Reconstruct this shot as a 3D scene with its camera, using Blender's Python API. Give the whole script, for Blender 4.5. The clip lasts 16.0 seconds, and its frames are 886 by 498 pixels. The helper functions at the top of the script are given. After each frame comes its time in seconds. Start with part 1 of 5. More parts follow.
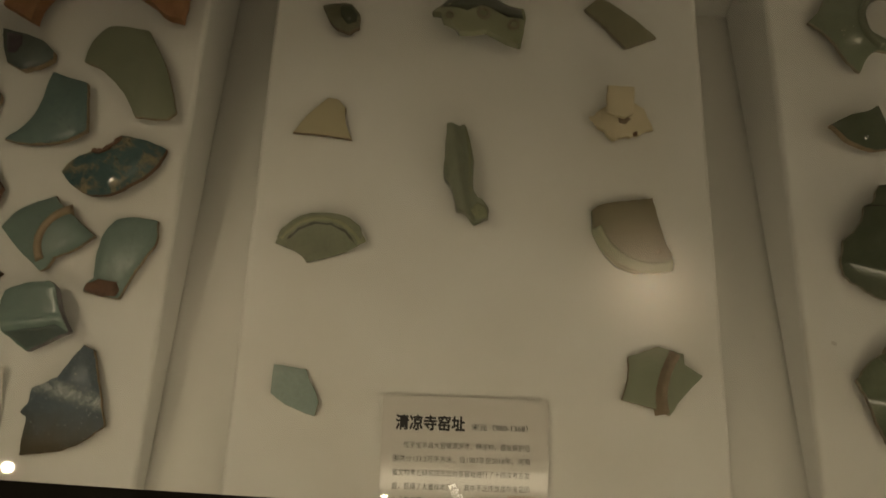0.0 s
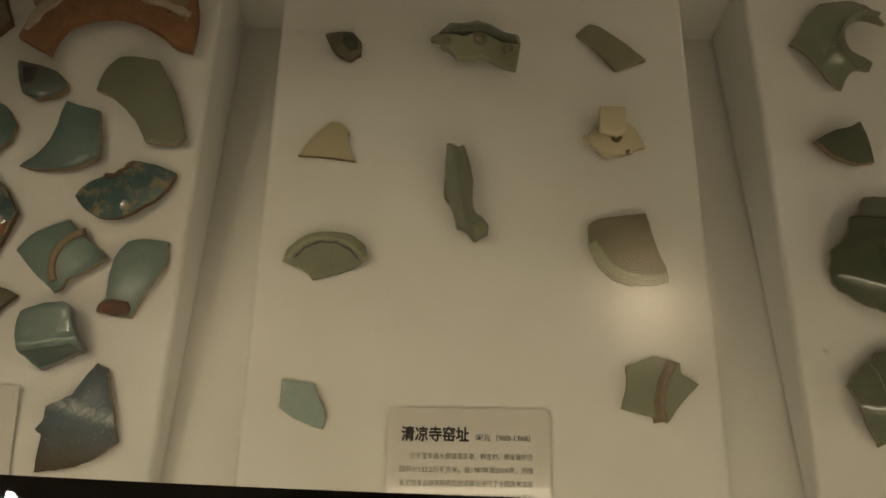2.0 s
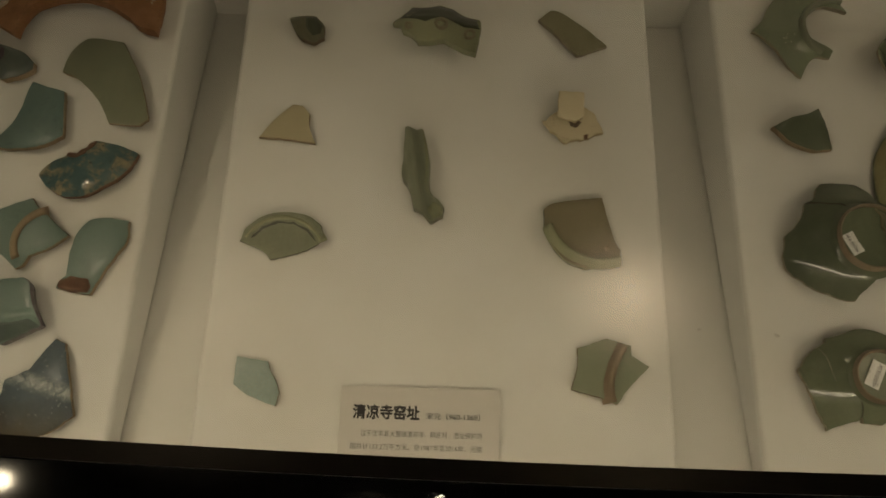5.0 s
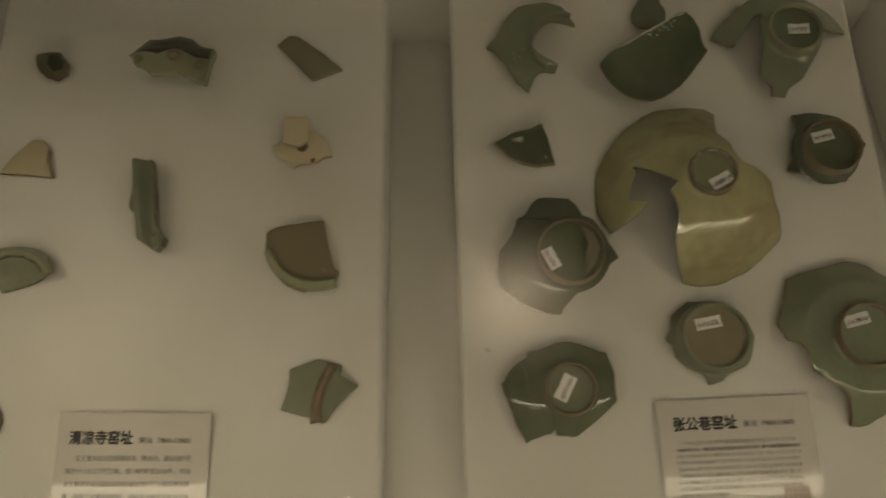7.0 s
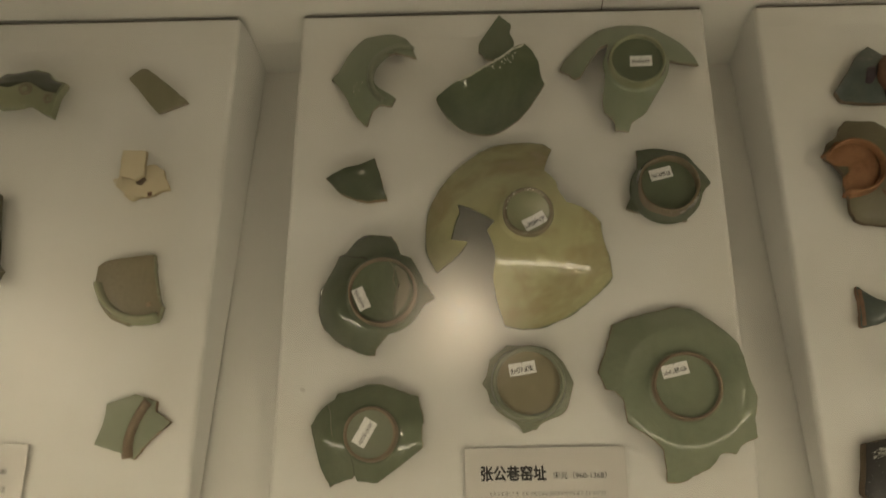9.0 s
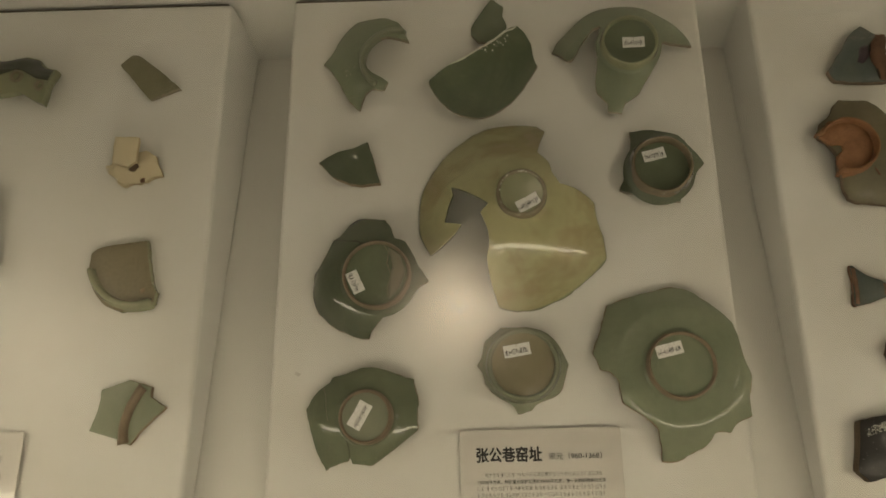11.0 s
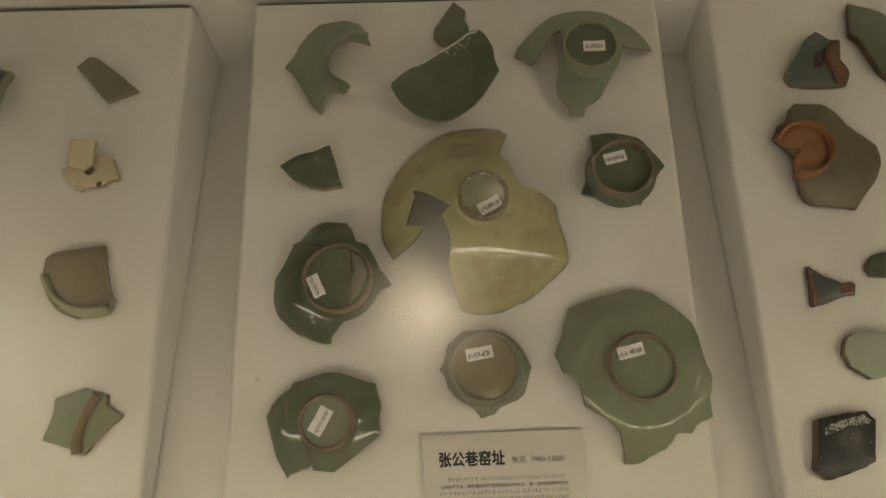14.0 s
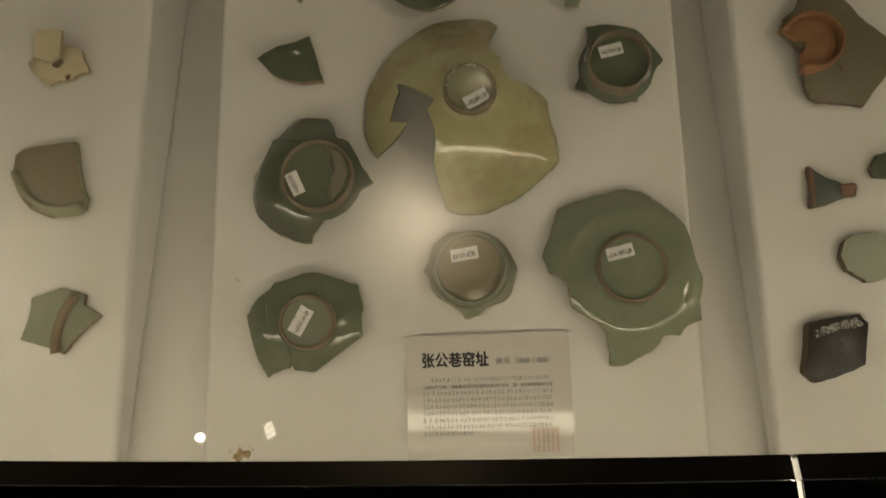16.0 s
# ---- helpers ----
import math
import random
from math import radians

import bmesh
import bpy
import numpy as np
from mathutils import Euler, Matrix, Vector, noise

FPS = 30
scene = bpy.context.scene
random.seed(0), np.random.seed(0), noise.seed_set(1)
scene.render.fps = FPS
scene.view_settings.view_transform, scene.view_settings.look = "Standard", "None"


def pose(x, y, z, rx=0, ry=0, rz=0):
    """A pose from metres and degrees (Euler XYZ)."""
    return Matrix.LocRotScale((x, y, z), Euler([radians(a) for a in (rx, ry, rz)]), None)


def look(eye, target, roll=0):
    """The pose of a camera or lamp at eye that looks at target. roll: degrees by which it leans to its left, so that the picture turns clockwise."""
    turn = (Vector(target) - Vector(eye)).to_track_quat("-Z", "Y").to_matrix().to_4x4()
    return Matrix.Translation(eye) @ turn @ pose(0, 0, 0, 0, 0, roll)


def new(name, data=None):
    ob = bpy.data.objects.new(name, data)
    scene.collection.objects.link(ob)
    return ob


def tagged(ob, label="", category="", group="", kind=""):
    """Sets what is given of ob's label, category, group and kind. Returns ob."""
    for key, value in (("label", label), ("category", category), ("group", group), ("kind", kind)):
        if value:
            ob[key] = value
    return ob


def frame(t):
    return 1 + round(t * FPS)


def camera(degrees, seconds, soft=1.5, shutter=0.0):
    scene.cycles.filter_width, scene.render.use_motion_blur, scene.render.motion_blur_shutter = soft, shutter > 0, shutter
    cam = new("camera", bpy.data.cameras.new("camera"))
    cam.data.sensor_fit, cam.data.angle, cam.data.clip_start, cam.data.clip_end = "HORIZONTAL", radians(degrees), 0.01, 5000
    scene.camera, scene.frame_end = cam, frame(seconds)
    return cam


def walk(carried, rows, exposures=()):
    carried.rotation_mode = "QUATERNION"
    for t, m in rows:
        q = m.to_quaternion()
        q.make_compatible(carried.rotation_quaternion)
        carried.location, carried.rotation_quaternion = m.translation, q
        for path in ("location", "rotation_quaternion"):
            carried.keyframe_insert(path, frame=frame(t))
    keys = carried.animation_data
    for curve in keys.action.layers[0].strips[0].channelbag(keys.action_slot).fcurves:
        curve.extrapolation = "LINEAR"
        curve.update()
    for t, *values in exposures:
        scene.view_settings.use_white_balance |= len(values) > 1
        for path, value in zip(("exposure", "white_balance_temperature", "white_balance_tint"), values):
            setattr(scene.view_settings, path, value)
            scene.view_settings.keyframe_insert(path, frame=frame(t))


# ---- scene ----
# The case stands with its boards tilted ten degrees towards the visitor: everything on them is
# placed in the boards' own frame (right, up the slope, out of the board) and turned by CASE.
CASE = pose(0, 0, 0.90, 10)
cam = camera(62.6, 16.0, 1.6, 0.5)
ROWS = [
    (0, (0.0569, 0.0768, 0.6212), (0.0856, 0.5798, -1.3143), 4.47),
    (0.5, (0.0559, 0.0686, 0.6358), (0.0734, 0.6265, -1.2847), 2.17),
    (1, (0.0530, 0.0610, 0.6381), (0.0781, 0.6177, -1.2827), 2.57),
    (1.5, (0.0549, 0.0624, 0.6400), (0.0761, 0.6403, -1.2745), 2.23),
    (2, (0.0523, 0.0617, 0.6391), (0.0891, 0.6367, -1.2761), 3.96),
    (2.5, (0.0580, 0.0564, 0.6414), (0.0867, 0.6363, -1.2724), 3.40),
    (3, (0.0559, 0.0501, 0.6433), (0.0984, 0.6405, -1.2671), 4.80),
    (3.2, (0.0630, 0.0501, 0.6421), (0.0925, 0.6349, -1.2703), 3.50),
    (5.3, (0.1177, 0.0476, 0.6438), (0.1284, 0.6023, -1.2772), 2.11),
    (5.5, (0.1566, 0.0641, 0.6545), (0.1514, 0.5729, -1.2797), 0.51),
    (6, (0.2547, 0.0732, 0.6609), (0.2128, 0.5869, -1.2715), -2.09),
    (6.5, (0.3013, 0.0583, 0.6619), (0.2893, 0.5773, -1.2696), -1.20),
    (7, (0.3785, 0.0726, 0.6666), (0.3360, 0.6099, -1.2594), -5.45),
    (7.5, (0.4658, 0.0868, 0.6520), (0.3568, 0.6048, -1.2767), -9.67),
    (8, (0.5303, 0.0961, 0.6433), (0.3656, 0.5999, -1.2852), -15.88),
    (8.5, (0.5692, 0.1025, 0.6385), (0.3883, 0.5873, -1.2934), -19.24),
    (9, (0.5911, 0.1052, 0.6507), (0.4016, 0.6570, -1.2623), -18.53),
    (9.2, (0.5911, 0.0993, 0.6530), (0.4057, 0.6760, -1.2525), -17.93),
    (11.5, (0.5975, 0.0946, 0.6450), (0.4178, 0.6280, -1.2742), -18.72),
    (12, (0.6081, 0.0989, 0.6431), (0.4501, 0.6358, -1.2770), -16.74),
    (12.5, (0.6069, 0.0973, 0.6425), (0.4743, 0.6479, -1.2756), -14.17),
    (13, (0.6052, 0.0931, 0.6416), (0.4896, 0.6529, -1.2750), -12.49),
    (13.5, (0.6057, 0.0910, 0.6406), (0.5004, 0.6564, -1.2750), -11.39),
    (14, (0.6042, 0.0922, 0.6415), (0.4930, 0.6513, -1.2755), -11.93),
    (14.5, (0.6093, 0.0877, 0.6375), (0.4904, 0.6428, -1.2802), -12.61),
    (15, (0.6074, 0.0832, 0.6358), (0.4939, 0.6141, -1.2891), -12.48),
    (15.5, (0.6088, 0.0759, 0.6257), (0.4960, 0.5295, -1.3189), -14.10),
    (16, (0.6177, 0.0782, 0.6138), (0.4971, 0.4303, -1.3513), -19.04),
]
walk(cam, [(t, CASE @ look(eye, target, roll)) for t, eye, target, roll in ROWS], [(0.0, -0.87, 6950, 10), (0.5, -0.82, 6950, 10), (1.5, -0.60, 6900, 10), (2.5, -0.48, 6900, 10), (5.5, -0.59, 6850, 10), (7.0, -0.71, 6750, 10), (8.0, -0.26, 6620, 10), (9.0, -0.05, 6520, 10), (14.5, -0.07, 6480, 10), (16.0, -0.11, 6470, 10)])

# ---------------------------------------------------------------- light
world = bpy.data.worlds.new("gallery_air")
scene.world = world
world.use_nodes = True
world.node_tree.nodes["Background"].inputs["Color"].default_value = (1.0, 0.86, 0.66, 1)
world.node_tree.nodes["Background"].inputs["Strength"].default_value = 0.01
WARM = (1.0, 0.82, 0.59)


def spot_lamp(name, place, target, watts, size, cone):
    data = bpy.data.lights.new(name, "SPOT")
    data.energy, data.color, data.shadow_soft_size = watts, WARM, size
    data.spot_size, data.spot_blend = radians(cone), 0.8
    ob = new(name, data)
    ob.matrix_world = look(place, target)
    return ob


spot_lamp("spot_and_fill_beam", (-0.863, 0.183, 2.61), (-0.19, 0.02, 0.95), 14.0, 0.010, 32)
spot_lamp("spot_and_fill_beam", (-0.037, 0.131, 2.61), (0.05, 0.10, 0.95), 0.8, 0.010, 60)
# no lamp body here: unseen fill added to light the channels and third board
spot_lamp("spot_and_fill_beam", (0.75, -1.15, 2.61), (0.72, 0.24, 0.95), 2.7, 0.010, 45)
spot_lamp("spot_and_fill_beam", (1.85, -0.10, 2.61), (0.72, 0.24, 0.95), 9.2, 0.010, 48)

# ---------------------------------------------------------------- materials


def material(name, colour, rough=0.6, metal=0.0, emit=None, strength=0.0):
    m = bpy.data.materials.new(name)
    m.use_nodes = True
    b = m.node_tree.nodes["Principled BSDF"]
    b.inputs["Base Color"].default_value = (*colour, 1)
    b.inputs["Roughness"].default_value, b.inputs["Metallic"].default_value = rough, metal
    if emit:
        b.inputs["Emission Color"].default_value = (*emit, 1)
        b.inputs["Emission Strength"].default_value = strength
    return m


def node(m, kind, **inputs):
    n = m.node_tree.nodes.new(kind)
    for key, value in inputs.items():
        n.inputs[key.replace("_", " ")].default_value = value
    return n


def link(m, a, b):
    m.node_tree.links.new(a, b)


def coords(m):
    return node(m, "ShaderNodeTexCoord").outputs["Object"]


def noise_of(m, scale, detail=4.0, rough=0.55, distortion=0.0):
    n = node(m, "ShaderNodeTexNoise", Scale=scale, Detail=detail, Roughness=rough, Distortion=distortion)
    link(m, coords(m), n.inputs["Vector"])
    return n.outputs["Fac"]


def ramp(m, fac, stops):
    n = node(m, "ShaderNodeValToRGB")
    while len(n.color_ramp.elements) < len(stops):
        n.color_ramp.elements.new(0.5)
    for e, (at, colour) in zip(n.color_ramp.elements, stops):
        e.position, e.color = at, (*colour, 1)
    link(m, fac, n.inputs["Fac"])
    return n.outputs["Color"]


def mix(m, fac, a, b):
    n = m.node_tree.nodes.new("ShaderNodeMix")
    n.data_type = "RGBA"
    for socket, value in ((n.inputs[0], fac), (n.inputs[6], a), (n.inputs[7], b)):
        if isinstance(value, bpy.types.NodeSocket):
            link(m, value, socket)
        elif isinstance(value, tuple):
            socket.default_value = (*value, 1)
        else:
            socket.default_value = value
    return n.outputs[2]


def bump(m, height, strength, distance):
    n = node(m, "ShaderNodeBump", Strength=strength, Distance=distance)
    link(m, height, n.inputs["Height"])
    link(m, n.outputs["Normal"], m.node_tree.nodes["Principled BSDF"].inputs["Normal"])


def base(m, colour):
    link(m, colour, m.node_tree.nodes["Principled BSDF"].inputs["Base Color"])


def rough(m, socket):
    link(m, socket, m.node_tree.nodes["Principled BSDF"].inputs["Roughness"])


def shade(c, k):
    return tuple(min(1.0, v * k) for v in c)


def fabric_material():
    """White woven wall cloth: a fine diagonal weave with faint soiling."""
    m = material("woven_white_cloth", (0.72, 0.71, 0.68), 0.9)
    c = coords(m)
    heights = []
    for turn in (45, -45):
        mp = node(m, "ShaderNodeMapping", Rotation=(0, 0, radians(turn)))
        link(m, c, mp.inputs["Vector"])
        w = node(m, "ShaderNodeTexWave", Scale=165.0, Distortion=1.1, Detail=2.0)
        link(m, mp.outputs["Vector"], w.inputs["Vector"])
        heights.append(w.outputs["Fac"])
    mul = m.node_tree.nodes.new("ShaderNodeMath")
    mul.operation = "MULTIPLY"
    link(m, heights[0], mul.inputs[0]), link(m, heights[1], mul.inputs[1])
    cloth = ramp(m, mul.outputs[0], [(0.0, (0.668, 0.658, 0.628)), (0.55, (0.755, 0.745, 0.715))])
    soil = ramp(m, noise_of(m, 5.0, 6.0, 0.6), [(0.35, (0.90, 0.885, 0.85)), (0.65, (1.0, 1.0, 1.0))])
    t = m.node_tree.nodes.new("ShaderNodeMix")
    t.data_type, t.blend_type = "RGBA", "MULTIPLY"
    t.inputs[0].default_value = 1.0
    link(m, cloth, t.inputs[6]), link(m, soil, t.inputs[7])
    base(m, t.outputs[2])
    bump(m, mul.outputs[0], 0.28, 0.0003)
    return m


def paint_material(name, colour, grain=60.0):
    m = material(name, colour, 0.65)
    base(m, ramp(m, noise_of(m, 3.0, 6.0), [(0.3, shade(colour, 0.93)), (0.7, shade(colour, 1.03))]))
    bump(m, noise_of(m, grain * 6, 3.0), 0.12, 0.0006)
    return m


def glaze(name, colour, second, third=None, scale=30.0, gloss=0.12, patch=0.5, soft=0.2, specks=None, fade=None, streak=None):
    """Kiln glaze: two-tone pooling, a mottled third tone where the glaze is worn, pinholes and iron specks."""
    m = material(name, colour, gloss)
    b = m.node_tree.nodes["Principled BSDF"]
    tone = ramp(m, noise_of(m, scale, 5.0, 0.6, 0.6), [(0.32, colour), (0.68, second)])
    fine = ramp(m, noise_of(m, scale * 14, 3.0, 0.6), [(0.25, (0.86, 0.86, 0.86)), (0.6, (1.0, 1.0, 1.0))])
    t = m.node_tree.nodes.new("ShaderNodeMix")
    t.data_type, t.blend_type = "RGBA", "MULTIPLY"
    t.inputs[0].default_value = 1.0
    link(m, tone, t.inputs[6]), link(m, fine, t.inputs[7])
    out = t.outputs[2]
    if third:
        worn = ramp(m, noise_of(m, scale * 1.7, 8.0, 0.7, 0.3), [(patch, (0, 0, 0)), (patch + soft, (1, 1, 1))])
        out = mix(m, worn, out, third)
        rough(m, ramp(m, noise_of(m, scale * 1.7, 8.0, 0.7, 0.3), [(patch, (gloss,) * 3), (patch + soft, (min(1, gloss + 0.3),) * 3)]))
    if specks:
        dots = ramp(m, noise_of(m, 420.0, 2.0, 0.5), [(0.66, (0, 0, 0)), (0.72, (1, 1, 1))])
        out = mix(m, dots, out, specks)
    if fade:
        # the glaze thins to another colour towards one rim
        low, high, thin = fade
        axis = node(m, "ShaderNodeSeparateXYZ")
        link(m, coords(m), axis.inputs[0])
        wob = node(m, "ShaderNodeMath")
        wob.operation = "MULTIPLY_ADD"
        wob.inputs[1].default_value = 0.03
        link(m, noise_of(m, 45.0, 5.0), wob.inputs[0])
        link(m, axis.outputs["Y"], wob.inputs[2])
        span = node(m, "ShaderNodeMapRange")
        span.inputs["From Min"].default_value, span.inputs["From Max"].default_value = low + 0.015, high + 0.015
        link(m, wob.outputs[0], span.inputs["Value"])
        out = mix(m, span.outputs["Result"], thin, out)
    if streak:
        # a whitish band where the glaze has run, broken up along its length
        tilt, offset, half = streak
        axis = node(m, "ShaderNodeSeparateXYZ")
        link(m, coords(m), axis.inputs[0])
        last = axis.outputs["X"]
        for operation, value, other in (("MULTIPLY_ADD", tilt, axis.outputs["Y"]), ("SUBTRACT", offset, None), ("ABSOLUTE", None, None)):
            step = m.node_tree.nodes.new("ShaderNodeMath")
            step.operation = operation
            link(m, last, step.inputs[0])
            if value is not None:
                step.inputs[1].default_value = value
            if other:
                link(m, other, step.inputs[2])
            last = step.outputs[0]
        near = node(m, "ShaderNodeMapRange")
        near.inputs["From Min"].default_value, near.inputs["From Max"].default_value = 0.0, half
        near.inputs["To Min"].default_value, near.inputs["To Max"].default_value = 1.0, 0.0
        link(m, last, near.inputs["Value"])
        run = ramp(m, noise_of(m, 130.0, 6.0, 0.7, 0.8), [(0.38, (0.05, 0.05, 0.05)), (0.62, (0.9, 0.9, 0.9))])
        both = m.node_tree.nodes.new("ShaderNodeMath")
        both.operation = "MULTIPLY"
        link(m, near.outputs["Result"], both.inputs[0]), link(m, run, both.inputs[1])
        out = mix(m, both.outputs[0], out, (0.46, 0.48, 0.46))
    base(m, out)
    b.inputs["Coat Weight"].default_value = 0.8 if gloss < 0.3 else 0.15
    b.inputs["Coat Roughness"].default_value = 0.025 if gloss < 0.3 else 0.2
    b.inputs["Roughness"].default_value = max(0.35, gloss)
    b.inputs["Specular IOR Level"].default_value = 0.25
    bump(m, noise_of(m, 110.0, 4.0, 0.55), 0.13, 0.002)
    return m


def clay(name, colour, second):
    """Fired, broken ceramic body: dull, gritty, with darker and lighter patches."""
    m = material(name, colour, 0.88)
    out = ramp(m, noise_of(m, 60.0, 6.0, 0.65), [(0.3, colour), (0.7, second)])
    grit = ramp(m, noise_of(m, 600.0, 2.0), [(0.6, (0, 0, 0)), (0.72, (1, 1, 1))])
    base(m, mix(m, grit, out, shade(colour, 0.5)))
    bump(m, noise_of(m, 500.0, 5.0, 0.7), 0.5, 0.0012)
    return m


CLOTH = fabric_material()
CLOTH_SIDE = paint_material("white_cloth_side", (0.73, 0.72, 0.69), 120.0)
DARK_LINE = paint_material("dark_board_line", (0.10, 0.085, 0.065))
PAINT = paint_material("white_case_paint", (0.78, 0.765, 0.72))
# white toned down to paint in the shade between the boards
FLOOR_BOARD = paint_material("shaded_white_board", (0.69, 0.675, 0.63))
DARK_ROOM = paint_material("dark_gallery_wall", (0.010, 0.009, 0.008))
FLOOR = paint_material("dark_gallery_floor", (0.015, 0.013, 0.011))
BLACK = material("gloss_black_frame", (0.002, 0.002, 0.002), 0.035)
bump(BLACK, noise_of(BLACK, 12.0, 3.0), 0.02, 0.002)
LIP = material("dark_satin_metal", (0.016, 0.013, 0.010), 0.28, 0.8)
LED = material("warm_light_strip", (0.9, 0.9, 0.9), 0.4, 0, (1.0, 0.84, 0.62), 8.0)
LAMP_GLOW = material("lamp_face", (0.9, 0.9, 0.9), 0.4, 0, (1.0, 0.90, 0.76), 45.0)
SLOT_GLOW = material("lamp_slot", (0.3, 0.3, 0.3), 0.4, 0, (1.0, 0.85, 0.65), 16.0)
CARD = material("caption_card", (0.50, 0.475, 0.43), 0.35)
base(CARD, ramp(CARD, noise_of(CARD, 8.0, 3.0), [(0.3, (0.545, 0.52, 0.475)), (0.7, (0.585, 0.555, 0.51))]))
CARD.node_tree.nodes["Principled BSDF"].inputs["Coat Weight"].default_value = 1.0
CARD.node_tree.nodes["Principled BSDF"].inputs["Coat Roughness"].default_value = 0.02
INK = material("black_ink", (0.015, 0.013, 0.012), 0.6)
GREY_INK = material("grey_ink", (0.10, 0.09, 0.08), 0.6)
SEAL_INK = material("faded_red_ink", (0.50, 0.385, 0.325), 0.6)
PAPER = paint_material("sticker_paper", (0.78, 0.77, 0.74))
STAIN = material("rust_stain", (0.27, 0.17, 0.06), 0.9)
base(STAIN, ramp(STAIN, noise_of(STAIN, 160.0, 6.0, 0.7), [(0.35, (0.22, 0.13, 0.04)), (0.65, (0.50, 0.42, 0.28))]))
GREY_MARK = material("grey_scuff", (0.52, 0.50, 0.46), 0.9)
base(GREY_MARK, ramp(GREY_MARK, noise_of(GREY_MARK, 200.0, 4.0), [(0.4, (0.48, 0.46, 0.42)), (0.6, (0.64, 0.63, 0.60))]))

GLASS = material("case_glass", (0.96, 1.0, 0.98), 0.0)
GLASS.node_tree.nodes["Principled BSDF"].inputs["Transmission Weight"].default_value = 1.0
GLASS.node_tree.nodes["Principled BSDF"].inputs["IOR"].default_value = 1.45


def glow_material(name, strength):
    """A frosted lamp face that is brightest in its middle."""
    m = material(name, (0.02, 0.02, 0.02), 0.9)
    b = m.node_tree.nodes["Principled BSDF"]
    g = node(m, "ShaderNodeTexGradient")
    g.gradient_type = "SPHERICAL"
    link(m, coords(m), g.inputs["Vector"])
    power = m.node_tree.nodes.new("ShaderNodeMath")
    power.operation = "POWER"
    power.inputs[1].default_value = 1.9
    link(m, g.outputs["Fac"], power.inputs[0])
    times = m.node_tree.nodes.new("ShaderNodeMath")
    times.operation = "MULTIPLY"
    times.inputs[1].default_value = strength
    link(m, power.outputs[0], times.inputs[0])
    b.inputs["Emission Color"].default_value = (1.0, 0.76, 0.53, 1)
    link(m, times.outputs[0], b.inputs["Emission Strength"])
    return m


GREEN = glaze("celadon_green", (0.125, 0.146, 0.092), (0.168, 0.186, 0.120), (0.095, 0.092, 0.052), 25, 0.10, 0.66, 0.1)
DARK_GREEN = glaze("dark_celadon", (0.090, 0.106, 0.068), (0.122, 0.137, 0.090), (0.080, 0.077, 0.047), 25, 0.10, 0.66, 0.1)
JADE = glaze("pale_jade_celadon", (0.195, 0.222, 0.150), (0.238, 0.260, 0.178), (0.18, 0.165, 0.105), 18, 0.12, 0.70, 0.12)
JADE_MATTE = glaze("weathered_jade_glaze", (0.20, 0.22, 0.15), (0.235, 0.25, 0.175), (0.20, 0.17, 0.115), 22, 0.45, 0.66, 0.15)
OLIVE = glaze("olive_yellow_celadon", (0.435, 0.415, 0.235), (0.36, 0.345, 0.19), (0.255, 0.195, 0.095), 8, 0.08, 0.49, 0.20)
OLIVE_DULL = glaze("dull_olive_glaze", (0.165, 0.178, 0.115), (0.20, 0.208, 0.135), None, 18, 0.45)
GREY_GREEN = glaze("grey_green_glaze", (0.190, 0.205, 0.145), (0.235, 0.245, 0.175), None, 25, 0.35)
SAGE = glaze("pale_sage_glaze", (0.295, 0.298, 0.185), (0.235, 0.248, 0.150), (0.33, 0.27, 0.16), 26, 0.2, 0.62, 0.15)
SKY = glaze("pale_blue_glaze", (0.235, 0.30, 0.27), (0.27, 0.335, 0.30), None, 20, 0.3)
CREAM = glaze("cream_glaze", (0.46, 0.40, 0.26), (0.41, 0.36, 0.235), None, 20, 0.5)
BISCUIT = glaze("cream_biscuit", (0.62, 0.55, 0.39), (0.54, 0.46, 0.31), (0.25, 0.16, 0.07), 45, 0.7, 0.70, 0.06)
BUFF = glaze("buff_worn_glaze", (0.230, 0.196, 0.120), (0.200, 0.172, 0.106), (0.245, 0.190, 0.118), 22, 0.4, 0.6, 0.2)
TEAL = glaze("teal_glaze", (0.095, 0.145, 0.132), (0.125, 0.175, 0.155), (0.10, 0.12, 0.09), 22, 0.34, 0.66, 0.15, specks=(0.04, 0.06, 0.055))
TEAL_PALE = glaze("pale_teal_glaze", (0.13, 0.185, 0.16), (0.165, 0.22, 0.19), (0.12, 0.14, 0.105), 22, 0.34, 0.68, 0.15, specks=(0.10, 0.14, 0.12))
TEAL_GLOSS = glaze("glossy_pale_teal", (0.13, 0.185, 0.16), (0.165, 0.22, 0.19), (0.12, 0.14, 0.105), 22, 0.2, 0.68, 0.15, specks=(0.10, 0.14, 0.12))
# darkened copy of the teal, for painted shade
TEAL_SHADED = glaze("shaded_teal_glaze", (0.075, 0.10, 0.09), (0.10, 0.125, 0.11), None, 22, 0.3)
SPECKLED = glaze("mottled_blue_brown_glaze", (0.055, 0.10, 0.105), (0.10, 0.15, 0.14), (0.25, 0.20, 0.125), 40, 0.06, 0.485, 0.14, specks=(0.03, 0.025, 0.02))
BLUE = glaze("streaked_blue_glaze", (0.060, 0.085, 0.105), (0.095, 0.12, 0.135), (0.065, 0.08, 0.085), 16, 0.45, 0.62, 0.15, specks=(0.25, 0.27, 0.28), fade=(-0.032, 0.0, (0.068, 0.055, 0.032)), streak=(0.29, 0.011, 0.009))
